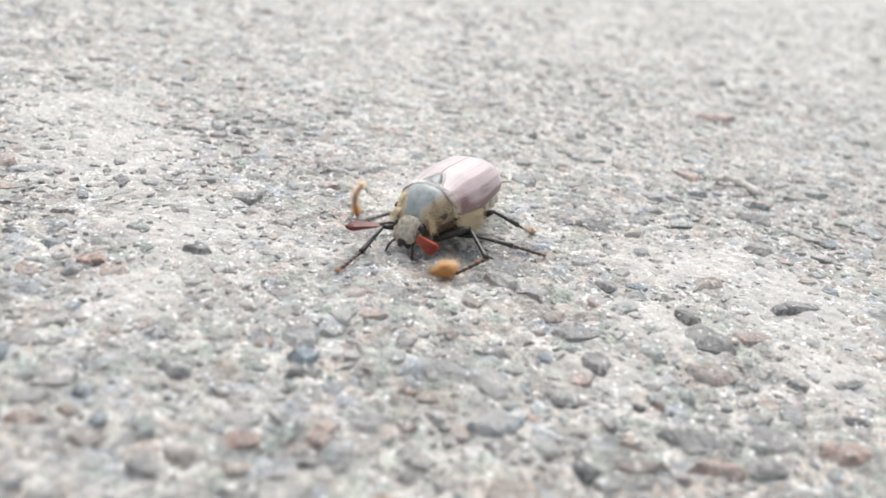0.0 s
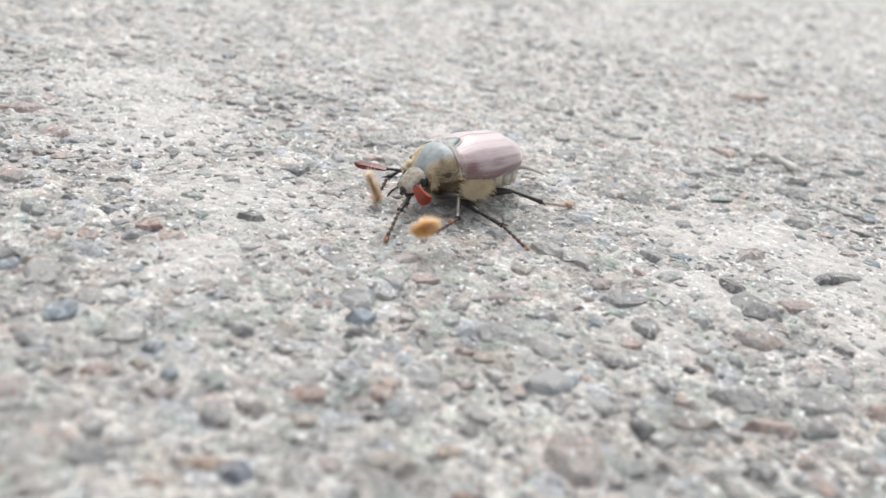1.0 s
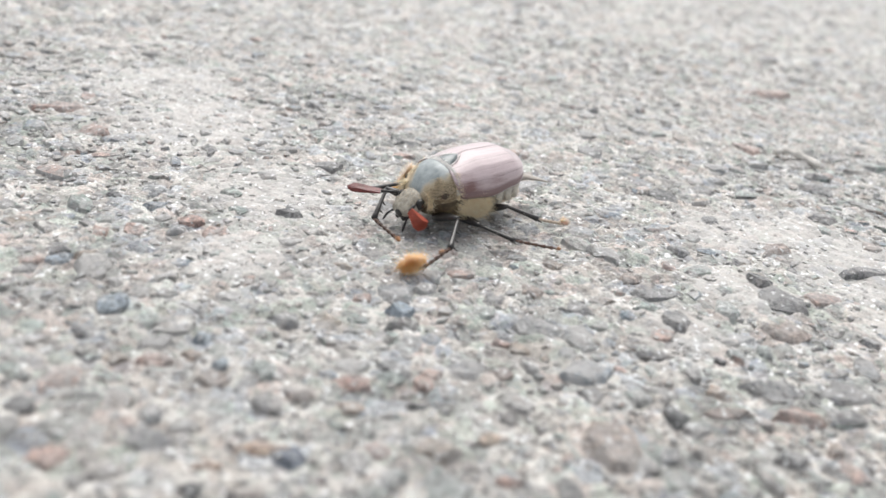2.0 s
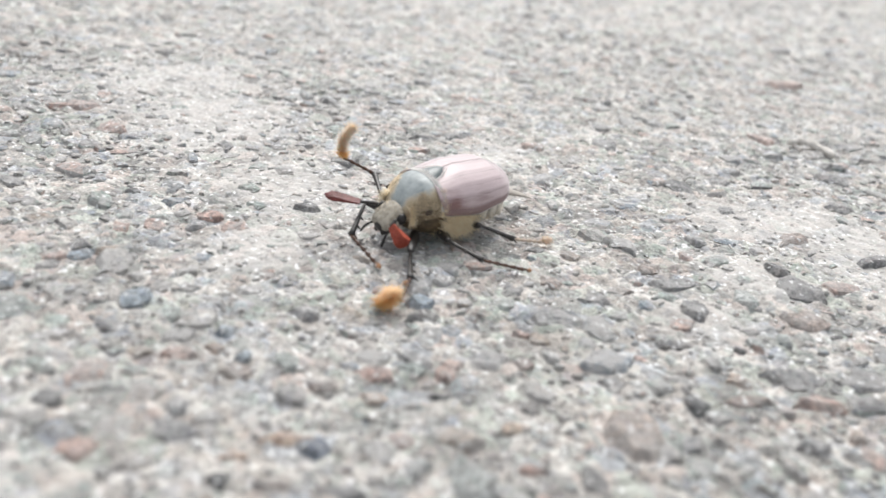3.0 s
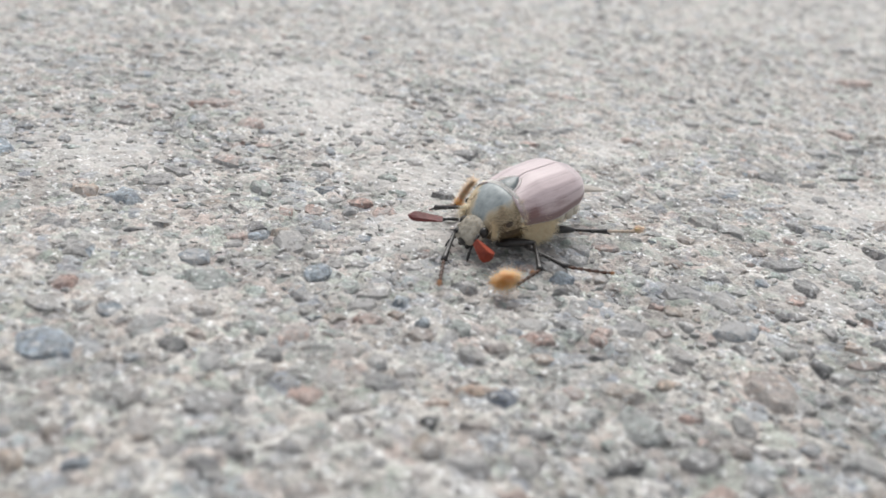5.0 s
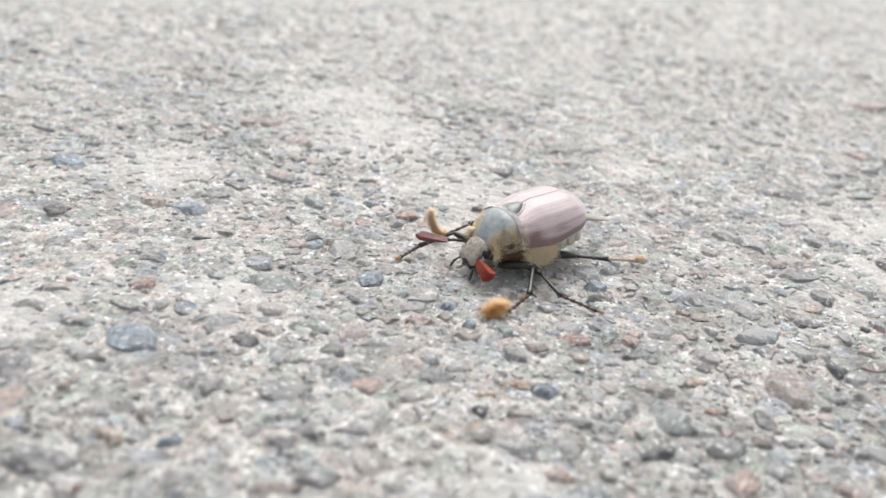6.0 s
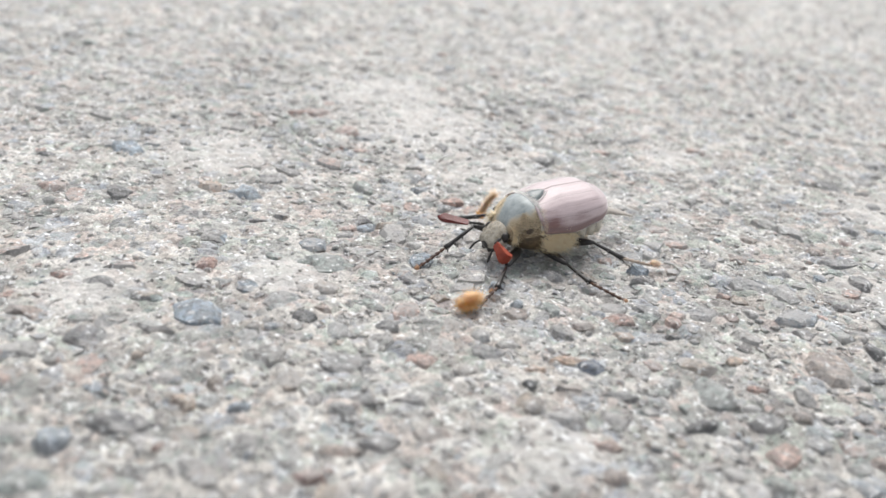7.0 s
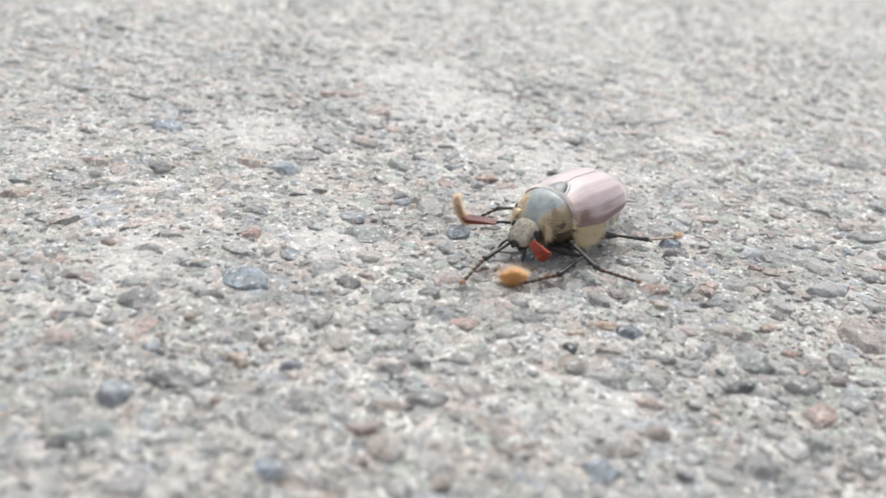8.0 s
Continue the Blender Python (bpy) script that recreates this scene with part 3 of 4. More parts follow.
# the rest of the stones, large before small, over the stretch in which they can be told apart
spread = []
for lo, hi, number in ((2.2, 3.3, 2500), (1.3, 2.2, 9000), (0.6, 1.3, 42000)):
    for _ in range(number):
        y = random.uniform(0.005, 0.62)
        x = random.uniform(-0.10 - 0.72 * min(y, 0.24), 0.045 + 0.52 * y)
        r = random.uniform(lo, hi) * MM
        # more stones are worn bare towards -x, fewer where the cement is whole
        bare = 0.55 + 0.42 * min(max((0.06 - x - y) / 0.10, 0), 1)
        bare *= 1 - 0.8 * dusty(x, y)
        if random.random() > bare or (lo < 1.0 and y > 0.3) or not free(x, y, r, 0.86):
            continue
        take(x, y, r)
        spread.append((x, y, r))
near = [s for s in spread if s[2] > 1.4 * MM and -0.075 < s[0] < 0.02 and 0.05 < s[1] < 0.135][:300 - count]
chosen = set(near)
for x, y, r in near:
    stone_object(x, y, r * 2100, r * random.uniform(1500, 2300), random.uniform(0, 360), r * random.uniform(110, 320), "mixed", random.randrange(14))
grains = []
for _ in range(26000):
    y = 0.008 + 0.5 * random.random() ** 1.5
    x = random.uniform(-0.09 - 0.7 * min(y, 0.24), 0.03 + 0.42 * y)
    r = random.uniform(0.25, 0.8) * MM
    if random.random() < 0.95 * dusty(x, y):
        continue
    if free(x, y, r, 0.55):
        grains.append((x, y, r))


def gathered(name, some, n_kinds, label, mat, flat, base):
    """Stones too many to count, as one mesh."""
    arrays = [(np.array(v), f) for v, f in TEMPLATES[:n_kinds]]
    plainer = [(np.array(v), f) for v, f in (stone_template(40 + k, 5 + k % 2) for k in range(n_kinds))]
    vs, fs, o = [], [], 0
    beds = base(np.array([q[0] for q in some]), np.array([q[1] for q in some]))
    for (x, y, r), bed in zip(some, beds):
        v, f = (arrays if r > 1.35 * MM else plainer)[random.randrange(n_kinds)]
        a = random.uniform(0, 6.283)
        sx, sy, sz = r * random.uniform(0.85, 1.2), r * random.uniform(0.5, 1.1), r * random.uniform(*flat)
        q = v * (sx, sy, sz)
        p = np.stack([x + q[:, 0] * math.cos(a) - q[:, 1] * math.sin(a), y + q[:, 0] * math.sin(a) + q[:, 1] * math.cos(a), bed + q[:, 2]], -1)
        vs.append(p)
        fs += [tuple(i + o for i in t) for t in f]
        o += len(v)
    me = bpy.data.meshes.new(name)
    me.from_pydata(np.concatenate(vs).tolist(), [], fs)
    me.materials.append(mat)
    me.shade_smooth()
    me.set_sharp_from_angle(angle=radians(26))
    ob = new(name, me)
    ob.parent = ground
    return tagged(ob, label, kind="stuff")


gathered("stones", [s for s in spread if s not in chosen], 14, "small crushed stones set in the cement", AGGREGATE, (0.09, 0.30), lambda x, y: 0.5 * height(x, y))
gathered("grit", grains, 9, "fine grit between the stones", GRIT, (0.2, 0.5), height)

# ---- a short twig that lies beyond the beetle's way ----
TWIG_BARK = plain_material("weathered_twig", (0.52, 0.49, 0.45), (0.80, 0.77, 0.72), 0.9, 0.8, 0.25)


def twig(points, thick):
    """A weathered stick through the given points, knotty and thinner at its ends."""
    at = [Vector(p) for p in points]
    rings = []
    for i in range(25):
        g = i / 24 * (len(at) - 1)
        k = min(int(g), len(at) - 2)
        way = (at[k + 1] - at[k]).normalized()
        c = at[k].lerp(at[k + 1], g - k)
        side = way.cross(Vector((0, 0, 1))).normalized()
        top = side.cross(way)
        w = thick * (0.75 + 0.3 * noise.noise(Vector((i * 0.37, 2.0, 5.0)))) * (0.55 if i in (0, 24) else 1.0)
        rings.append([c + (side * math.cos(a) + top * math.sin(a)) * w * (1 + 0.3 * noise.noise(Vector((math.cos(a) * 1.4, math.sin(a) * 1.4, i * 0.45)))) for a in (2 * math.pi * j / 10 for j in range(10))])
    return tagged(shape("twig", *loft(rings), TWIG_BARK), "short pale weathered twig lying on the concrete", "twig")


twig([(0.0479, 0.1991, 0.0009), (0.0502, 0.2005, 0.0014), (0.0530, 0.1987, 0.0014), (0.0550, 0.1966, 0.0012), (0.0565, 0.1937, 0.0010)], 1.0 * MM)

# ---- the beetle: +x ahead, +y to its left, millimetres over the ground ----
beetle = tagged(new("cockchafer_beetle"), "cockchafer beetle walking with orange fluff on its feet", "beetle")


def curve_of(table, x):
    """Smooth value at x of a table of (x, value), x rising."""
    for (a, p), (b, q) in zip(table, table[1:]):
        if x <= b:
            f = min(max((x - a) / (b - a), 0), 1)
            f = f * f * (3 - 2 * f)
            return p + (q - p) * f
    return table[-1][1]


def elytron(side):
    nu, nv = 44, 64
    verts, across = [], []
    for i in range(nu + 1):
        u = i / nu
        x = 4.3 - 15.2 * u
        w = 5.35 + 0.9 * math.sin(min(u / 0.5, 1) * math.pi / 2)
        w *= (1 - max(0.0, (u - 0.42) / 0.583) ** 3.6) ** 0.5
        w = max(w, 0.5)
        top = curve_of([(0, 10.4), (0.35, 11.6), (0.72, 11.7), (0.92, 10.7), (1.0, 9.3)], u)
        rim = curve_of([(0, 6.2), (0.35, 6.1), (0.7, 7.2), (1.0, 8.4)], u)
        for j in range(nv + 1):
            v = j / nv
            a = v * math.pi / 2
            ridge = sum(math.exp(-((v - c) / 0.04) ** 2) for c in (0.22, 0.46, 0.68)) * 0.045 * math.sin(math.pi * min(1, max(0, u * 1.04 - 0.02)))
            ridge -= sum(math.exp(-((v - c) / 0.016) ** 2) for c in (0.16, 0.285, 0.40, 0.52, 0.62, 0.74)) * 0.008 * math.sin(math.pi * min(1, max(0, u * 1.04 - 0.02)))
            ridge += 0.16 * math.exp(-((v - 0.97) / 0.03) ** 2) + 0.08 * math.exp(-((v - 0.02) / 0.03) ** 2)
            y = w * math.sin(a) ** 0.92 + 0.05 + ridge * math.sin(a)
            z = rim + (top - rim) * math.cos(a) ** 0.78 + ridge * math.cos(a)
            ahead = (1.1 * math.sin(math.pi * v) - 0.5 * (1 - v) ** 2) * max(0.0, 1 - u * 4)
            across.append(v)
            verts.append(((x + ahead) * MM, side * y * MM, z * MM))
    faces = []
    for i in range(nu):
        for j in range(nv):
            a, b = i * (nv + 1) + j, (i + 1) * (nv + 1) + j
            f = (a, a + 1, b + 1, b)
            faces.append(f if side < 0 else f[::-1])
    ob = shape("elytron", verts, faces, ELYTRON, beetle, "powdery pink-brown ribbed wing case")
    ob.data.attributes.new("across", "FLOAT", "POINT").data.foreach_set("value", across)
    thick = ob.modifiers.new("thickness", "SOLIDIFY")
    thick.thickness, thick.offset = 0.22 * MM, -1
    return ob


elytron(1), elytron(-1)


def dome(stations, n=36):
    """Closed dome along x: (x, half-width, top, rim, belly), in millimetres."""
    rings = []
    for x, w, top, rim, belly in stations:
        ring = []
        for j in range(n):
            a = 2 * math.pi * j / n
            y, s = w * math.cos(a), math.sin(a)
            z = rim + (top - rim) * abs(s) ** 0.85 if s >= 0 else rim + (belly - rim) * abs(s) ** 0.85
            ring.append((x * MM, y * MM, z * MM))
        rings.append(ring)
    return loft(rings)


pronotum = shape("pronotum", *dome([(4.2, 4.8, 10.2, 6.5, 6.0), (4.6, 5.25, 10.6, 6.3, 5.2), (5.0, 5.3, 10.7, 6.1, 5.0), (5.8, 5.1, 10.5, 5.9, 4.9),
                                    (6.8, 4.6, 10.0, 5.7, 4.8), (8.0, 3.9, 8.6, 5.3, 4.3), (8.8, 3.3, 7.5, 5.1, 4.3), (9.2, 2.7, 6.7, 5.0, 4.5)]),
                 PRONOTUM, beetle, "smooth grey-green shield behind the head")
shape("scutellum", *dome([(4.9, 2.0, 10.75, 9.8, 9.4), (4.0, 1.95, 11.1, 10.0, 9.6), (3.0, 1.55, 11.35, 10.5, 10.0), (2.0, 0.9, 11.5, 10.9, 10.4), (1.2, 0.2, 11.45, 11.1, 10.8)], 16), SCUTELLUM, beetle, "blue-grey triangle between the wing cases")
thorax = shape("thorax", *dome([(-3.0, 5.0, 8.0, 5.0, 1.7), (-1.5, 5.4, 8.5, 4.7, 1.3), (1.0, 5.5, 8.6, 4.5, 1.1), (3.2, 5.2, 8.4, 4.5, 1.3), (5.5, 4.6, 8.0, 4.6, 1.8),
                                (7.4, 3.6, 7.2, 4.6, 2.4), (8.8, 2.4, 6.4, 4.8, 3.2)]), UNDERSIDE, beetle, "brown hairy chest")
abdomen = shape("abdomen", *dome([(-2.0, 5.2, 8.2, 5.1, 2.2), (-3.0, 5.5, 8.2, 5.1, 2.3), (-3.3, 5.25, 8.2, 5.1, 2.5), (-5.0, 5.5, 8.2, 5.2, 2.5), (-5.3, 5.2, 8.2, 5.2, 2.7),
                                  (-7.0, 5.2, 8.0, 5.3, 2.9), (-7.3, 4.9, 8.0, 5.3, 3.1), (-9.0, 4.4, 7.8, 5.4, 3.5), (-9.3, 4.1, 7.6, 5.4, 3.7), (-11.0, 2.8, 7.2, 5.4, 4.3), (-11.6, 1.8, 6.8, 5.4, 4.7)]),
                ABDOMEN, beetle, "segmented brown abdomen")
for side in (1, -1):
    for x, y in ((-3.9, 5.25), (-6.0, 5.05), (-8.0, 4.4)):
        tri = [(0.95, 0, 1.3), (-0.95, 0, 1.3), (-0.75, 0, -0.9), (0.3, 0, -0.7)]
        front = [((x + a) * MM, side * (y + 0.28) * MM, (5.0 + c) * MM) for a, _, c in tri]
        back = [((x + a) * MM, side * (y - 0.3) * MM, (5.0 + c) * MM) for a, _, c in tri]
        shape("white_patch", *loft([back, front]), CHALK, abdomen, "chalky white triangle")
shape("pygidium", *dome([(-10.3, 2.6, 7.4, 6.0, 4.6), (-11.4, 1.9, 6.9, 5.6, 4.6), (-12.6, 1.2, 6.4, 5.4, 4.7), (-14.0, 1.35, 6.0, 5.5, 5.0), (-16.5, 1.4, 5.2, 4.9, 4.5), (-19.0, 1.0, 4.3, 4.1, 3.8), (-20.6, 0.4, 3.6, 3.5, 3.3)], 16),
      BROWN_SHELL, beetle, "pale brown pointed tail tip")

head = shape("head", *dome([(8.4, 2.0, 6.4, 5.0, 3.3), (9.0, 2.35, 6.6, 4.8, 2.9), (9.8, 2.45, 6.5, 4.5, 2.7), (10.6, 2.3, 5.8, 4.2, 2.6), (11.2, 2.1, 5.0, 3.8, 2.5), (11.7, 2.1, 4.4, 3.5, 2.6), (12.0, 1.75, 3.9, 3.4, 2.8)], 28),
             HEAD, beetle, "dull grey-brown head with a flared front edge")


def ball(x, y, z, rx, ry, rz, n=14):
    rings = []
    for i in range(1, n // 2 + 1):
        b = math.pi * (i / (n // 2 + 1)) - math.pi / 2
        rings.append([((x + rx * math.sin(b)) * MM, (y + ry * math.cos(b) * math.cos(a)) * MM, (z + rz * math.cos(b) * math.sin(a)) * MM) for a in (2 * math.pi * j / n for j in range(n))])
    return loft(rings)


shape("muzzle", *ball(10.9, 0, 3.0, 1.3, 1.8, 1.05), BLACK_SHELL, head, "black mouth under the front edge")
# a flat, dull dark spot on each flank of the shield
shape("shield_spot", *ball(6.7, 4.78, 6.7, 0.95, 0.12, 0.5), SMUDGE, pronotum, "dark dimple on the flank")
shape("shield_spot", *ball(6.7, -4.78, 6.7, 0.95, 0.12, 0.5), SMUDGE, pronotum, "dark dimple on the flank")
for side in (1, -1):
    shape("eye", *ball(9.7, side * 2.3, 4.9, 0.85, 0.7, 0.9), BLACK_SHELL, head, "shiny black eye")
    shape("cheek_tuft", *ball(10.6, side * 2.3, 4.3, 0.5, 0.3, 0.5), CHALK, head, "pale downy spot before the eye")
    jaw = [(0, 0.5, 0), (0.8, 0.55, -0.05), (1.3, 0.3, -0.2)]
    shape("jaw", *placed(limb(jaw, 8), pose(10.8 * MM, side * 0.9 * MM, 2.9 * MM, 0, 35, side * -12)), BLACK_SHELL, head, "dark jaw")
    palp = [(0, 0.16, 0), (0.9, 0.2, 0.15), (1.0, 0.14, 0.15), (1.9, 0.24, -0.1), (2.6, 0.22, -0.6), (2.9, 0.05, -0.8)]
    shape("palp", *placed(limb(palp, 8), pose(11.0 * MM, side * 1.6 * MM, 2.9 * MM, 0, 25, side * 28)), BLACK_SHELL, head, "thin dark mouth feeler")


def along(a, b, up=(0, 0, 1)):
    """The pose that lays +x from a towards b."""
    x = (Vector(b) - Vector(a)).normalized()
    y = Vector(up).cross(x).normalized()
    z = x.cross(y)
    m = Matrix((x, y, z)).transposed().to_4x4()
    m.translation = Vector(a)
    return m


def antenna(root, elbow, tip, mat, fan, wide, label, up):
    root, elbow, tip = (Vector(p) * MM for p in (root, elbow, tip))
    ln = (elbow - root).length / MM
    beads = [(0, 0.25, 0), (0.4 * ln, 0.3, 0.1), (0.45 * ln, 0.2, 0.1), (0.7 * ln, 0.26, 0.1), (0.75 * ln, 0.2, 0.05), (ln, 0.3, 0)]
    stem = shape("antenna", *placed(limb(beads, 8), along(root, elbow)), BLACK_SHELL, beetle, "dark jointed feeler with a red club")
    cl = (tip - elbow).length / MM
    m = along(elbow, tip, up)
    for k in range(7):
        prof = [(0.0, 0.14), (0.25, 0.30), (0.55, 0.50), (0.8, 0.66), (0.94, 0.5), (1.0, 0.15)]
        size = 1.0 - 0.03 * abs(k - 3) - random.uniform(0, 0.05)
        rings = [[(f * cl * size * MM, (-1 if j in (0, 3) else 1) * 0.07 * MM, (w * wide if j < 2 else -w * wide) * MM) for j in range(4)] for f, w in prof]
        shape("club_leaf", *placed(loft(rings), m @ pose(0, (k - 3) * 0.15 * MM, 0, 0, 0, (k - 3) * fan)), mat, stem, label, smooth=False)


antenna((10.9, -2.5, 5.3), (13.3, -3.4, 5.6), (17.2, -7.4, 5.6), DARK_RED_CLUB, 0.7, 0.7, "dark red leaf of the closed club", (0.2, 0.3, 1))
antenna((10.9, 2.5, 5.0), (12.4, 3.4, 4.7), (12.1, 7.0, 3.0), RED_CLUB, 2.6, 1.4, "rust red leaf of the club", (1, 0, 0.5))


# fur
def fur(name, number, where, ln, radius, mat, parent, label):
    roots, ways, lens = [], [], []
    while len(roots) < number:
        p, d = where()
        roots.append(Vector(p) * MM)
        ways.append(Vector(d) + Vector((random.gauss(0, 0.28), random.gauss(0, 0.28), random.gauss(0, 0.28))))
        lens.append(random.uniform(*ln) * MM)
    return tagged(shape(name, *hairs(roots, ways, lens, radius * MM), mat, parent, label), kind="stuff")


def chest_side():
    side, a = random.choice((1, -1)), random.uniform(-1.25, 0.2)
    x = random.triangular(-3.5, 5.0, 0.3)
    w = curve_of([(-4, 5.0), (0, 5.4), (3, 5.1), (6, 4.4), (8, 3.2)], x)
    return (x, side * w * math.cos(a), 4.8 + 2.9 * math.sin(a)), (-0.5, side * math.cos(a), math.sin(a) - 0.3)


def flank():
    side = random.choice((1, -1))
    x, z = random.gauss(1.2, 1.2), random.gauss(4.5, 0.75)
    return (x, side * (5.6 - 0.12 * abs(z - 4.5) ** 2), z), (-0.35, side * 0.9, -0.1)


def collar_side():
    side, a = random.choice((1, -1)), random.triangular(-0.05, 1.05, 0.55)
    x = random.uniform(4.4, 8.8)
    w = curve_of([(2.8, 5.4), (5.4, 5.2), (7, 4.5), (8.9, 3.3)], x)
    top = curve_of([(2.8, 10.6), (4.2, 10.9), (6.8, 10.0), (8.9, 7.5)], x)
    s = math.sin(max(a, 0))
    return (x, side * w * math.cos(a), 5.9 + (top - 6.1) * s ** 0.85 - (0.3 if a < 0 else 0)), (-0.5, side * math.cos(a), 0.25)


def hind_corner():
    side, a = random.choice((1, -1)), random.uniform(-0.1, 0.85)
    x = random.gauss(4.5, 0.3)
    return (x, side * 5.35 * math.cos(a), 6.2 + 4.4 * math.sin(max(a, 0)) ** 0.85), (-0.5, side * math.cos(a), 0.5 * math.sin(a))


def front_rim():
    a = random.choice((0.0, math.pi)) + random.uniform(-0.3, 0.65) * random.choice((1, -1))
    a = a if math.sin(a) > -0.3 else -a
    return (random.uniform(8.0, 8.9), 3.3 * math.cos(a), 5.2 + 2.3 * math.sin(a)), (0.5, math.cos(a), 0.8 * math.sin(a))


def hind_rim():
    a = random.uniform(0.1, math.pi - 0.1)
    return (5.0, 5.32 * math.cos(a), 6.2 + 4.5 * math.sin(a) ** 0.85), (-1.0, 0.35 * math.cos(a), 0.4 * math.sin(a))


def brow():
    a = random.uniform(0.1, math.pi - 0.1)
    x = random.uniform(8.9, 11.6)
    w = curve_of([(8.4, 2.0), (9.4, 2.4), (10.6, 2.3), (12.0, 1.8)], x)
    top = curve_of([(8.4, 6.4), (9.2, 6.6), (10.2, 6.3), (12.0, 4.0)], x)
    rim = curve_of([(8.6, 4.9), (12.5, 3.4)], x)
    return (x, w * math.cos(a), rim + (top - rim) * math.sin(a) ** 0.85), (0.4, 0.5 * math.cos(a), 0.8)


def belly_side():
    side = random.choice((1, -1))
    x = random.uniform(-10, -2)
    w = curve_of([(-11, 2.8), (-9, 4.2), (-5, 5.3), (-2, 5.3)], x)
    a = random.uniform(-1.0, 0.1)
    return (x, side * w * math.cos(a), 5.2 + 2.6 * math.sin(a)), (-0.8, side * 0.6, -0.3)


fur("fur", 2600, chest_side, (0.8, 1.6), 0.05, FUR, thorax, "cream hair on the chest")
fur("fur", 3600, flank, (0.9, 2.2), 0.06, FUR, thorax, "dense cream tuft behind the shoulder")
fur("fur", 2300, collar_side, (0.25, 0.8), 0.045, SHORT_FUR, pronotum, "yellow-grey down on the flanks of the shield")
fur("fringe", 600, front_rim, (0.7, 1.9), 0.045, FUR, pronotum, "yellowish fringe behind the head")
fur("fringe", 700, hind_corner, (0.4, 1.0), 0.05, FUR, pronotum, "cream tuft at the hind corners of the shield")
fur("fringe", 1700, hind_rim, (0.5, 1.1), 0.05, WHITE_DOWN, pronotum, "whitish fringe along the wing cases")


def scutellum_edge():
    side, f = random.choice((1, -1)), random.random()
    return (4.2 - 3.2 * f, side * (2.05 - 1.8 * f ** 1.6), 10.65 + 0.75 * f), (-0.9, side * 0.4, 0.25)


fur("fringe", 300, scutellum_edge, (0.2, 0.45), 0.045, WHITE_DOWN, beetle, "white down along the inner edges of the wing cases")
fur("fur", 200, brow, (0.15, 0.4), 0.035, SHORT_FUR, head, "short grey-yellow down on the head")
fur("fur", 600, belly_side, (0.4, 0.9), 0.04, SHORT_FUR, abdomen, "sparse pale hair on the abdomen")

# ---- legs: femur, tibia and tarsus, each laid along its own +x ----
# where a leg is hinged, the lengths of its parts, towards which point its knee stands, and which way it folds
LEGS = {
    "front_left": ((7.0, 2.8, 2.5), 6.0, 7.2, 6.6, (8.0, 7.6, 4.2), (-0.4, 0.5, 0.0)), "front_right": ((7.2, -2.2, 3.4), 5.0, 6.6, 7.4, (11.0, -4.0, 4.6), (0.5, -0.7, 0.15)),
    "middle_left": ((2.4, 3.0, 2.2), 6.2, 6.2, 6.9, (2.8, 8.5, 2.8), (0.6, 0.3, 0.25)), "middle_right": ((2.4, -3.0, 2.2), 5.8, 5.8, 6.6, (4.5, -8.0, 4.2), (0.6, -0.4, 0.2)),
    "hind_left": ((-2.6, 3.2, 2.4), 5.6, 5.6, 6.2, (-6.5, 7.0, 3.4), (0.5, 0.5, 0.25)), "hind_right": ((-2.6, -3.2, 2.4), 5.6, 5.6, 6.2, (-6.5, -7.0, 3.4), (0.5, -0.5, 0.25)),
}


def femur_mesh(ln):
    return limb([(-0.2, 0.45, 0), (0.3, 0.75, 0), (0.35 * ln, 0.95, 0.05), (0.7 * ln, 0.75, 0.05), (0.93 * ln, 0.52, 0), (ln + 0.15, 0.3, 0)], 12, 0.8)


def tibia_mesh(ln, teeth):
    body = limb([(-0.1, 0.24, 0), (0.15 * ln, 0.3, 0), (0.5 * ln, 0.34, 0), (0.85 * ln, 0.45, 0), (0.97 * ln, 0.56, 0), (ln + 0.05, 0.34, 0)], 10, 0.85)
    bits = [body]
    for f, side, size in teeth:
        spike = limb([(0, 0.2, 0), (size * 0.6, 0.12, 0), (size, 0.02, 0)], 6)
        bits.append(placed(spike, pose(f * ln * MM, side * 0.35 * MM, 0, 0, 0, side * 48)))
    return joined(bits)


def tarsus_mesh(ln):
    st = []
    for k in range(5):
        a, b = ln * 0.88 * k / 5, ln * 0.88 * (k + 1) / 5
        st += [(a + 0.03, 0.17, 0), (b - 0.18, 0.33, 0.02), (b - 0.02, 0.17, 0)]
    bits = [limb(st, 8)]
    for side in (1, -1):
        claw = limb([(0, 0.13, 0), (0.35 * 1.6, 0.1, 0.1), (0.8, 0.06, -0.08), (0.95, 0.02, -0.3)], 6)
        bits.append(placed(claw, pose(0.86 * ln * MM, 0, 0, 0, 0, side * 24)))
    return joined(bits)


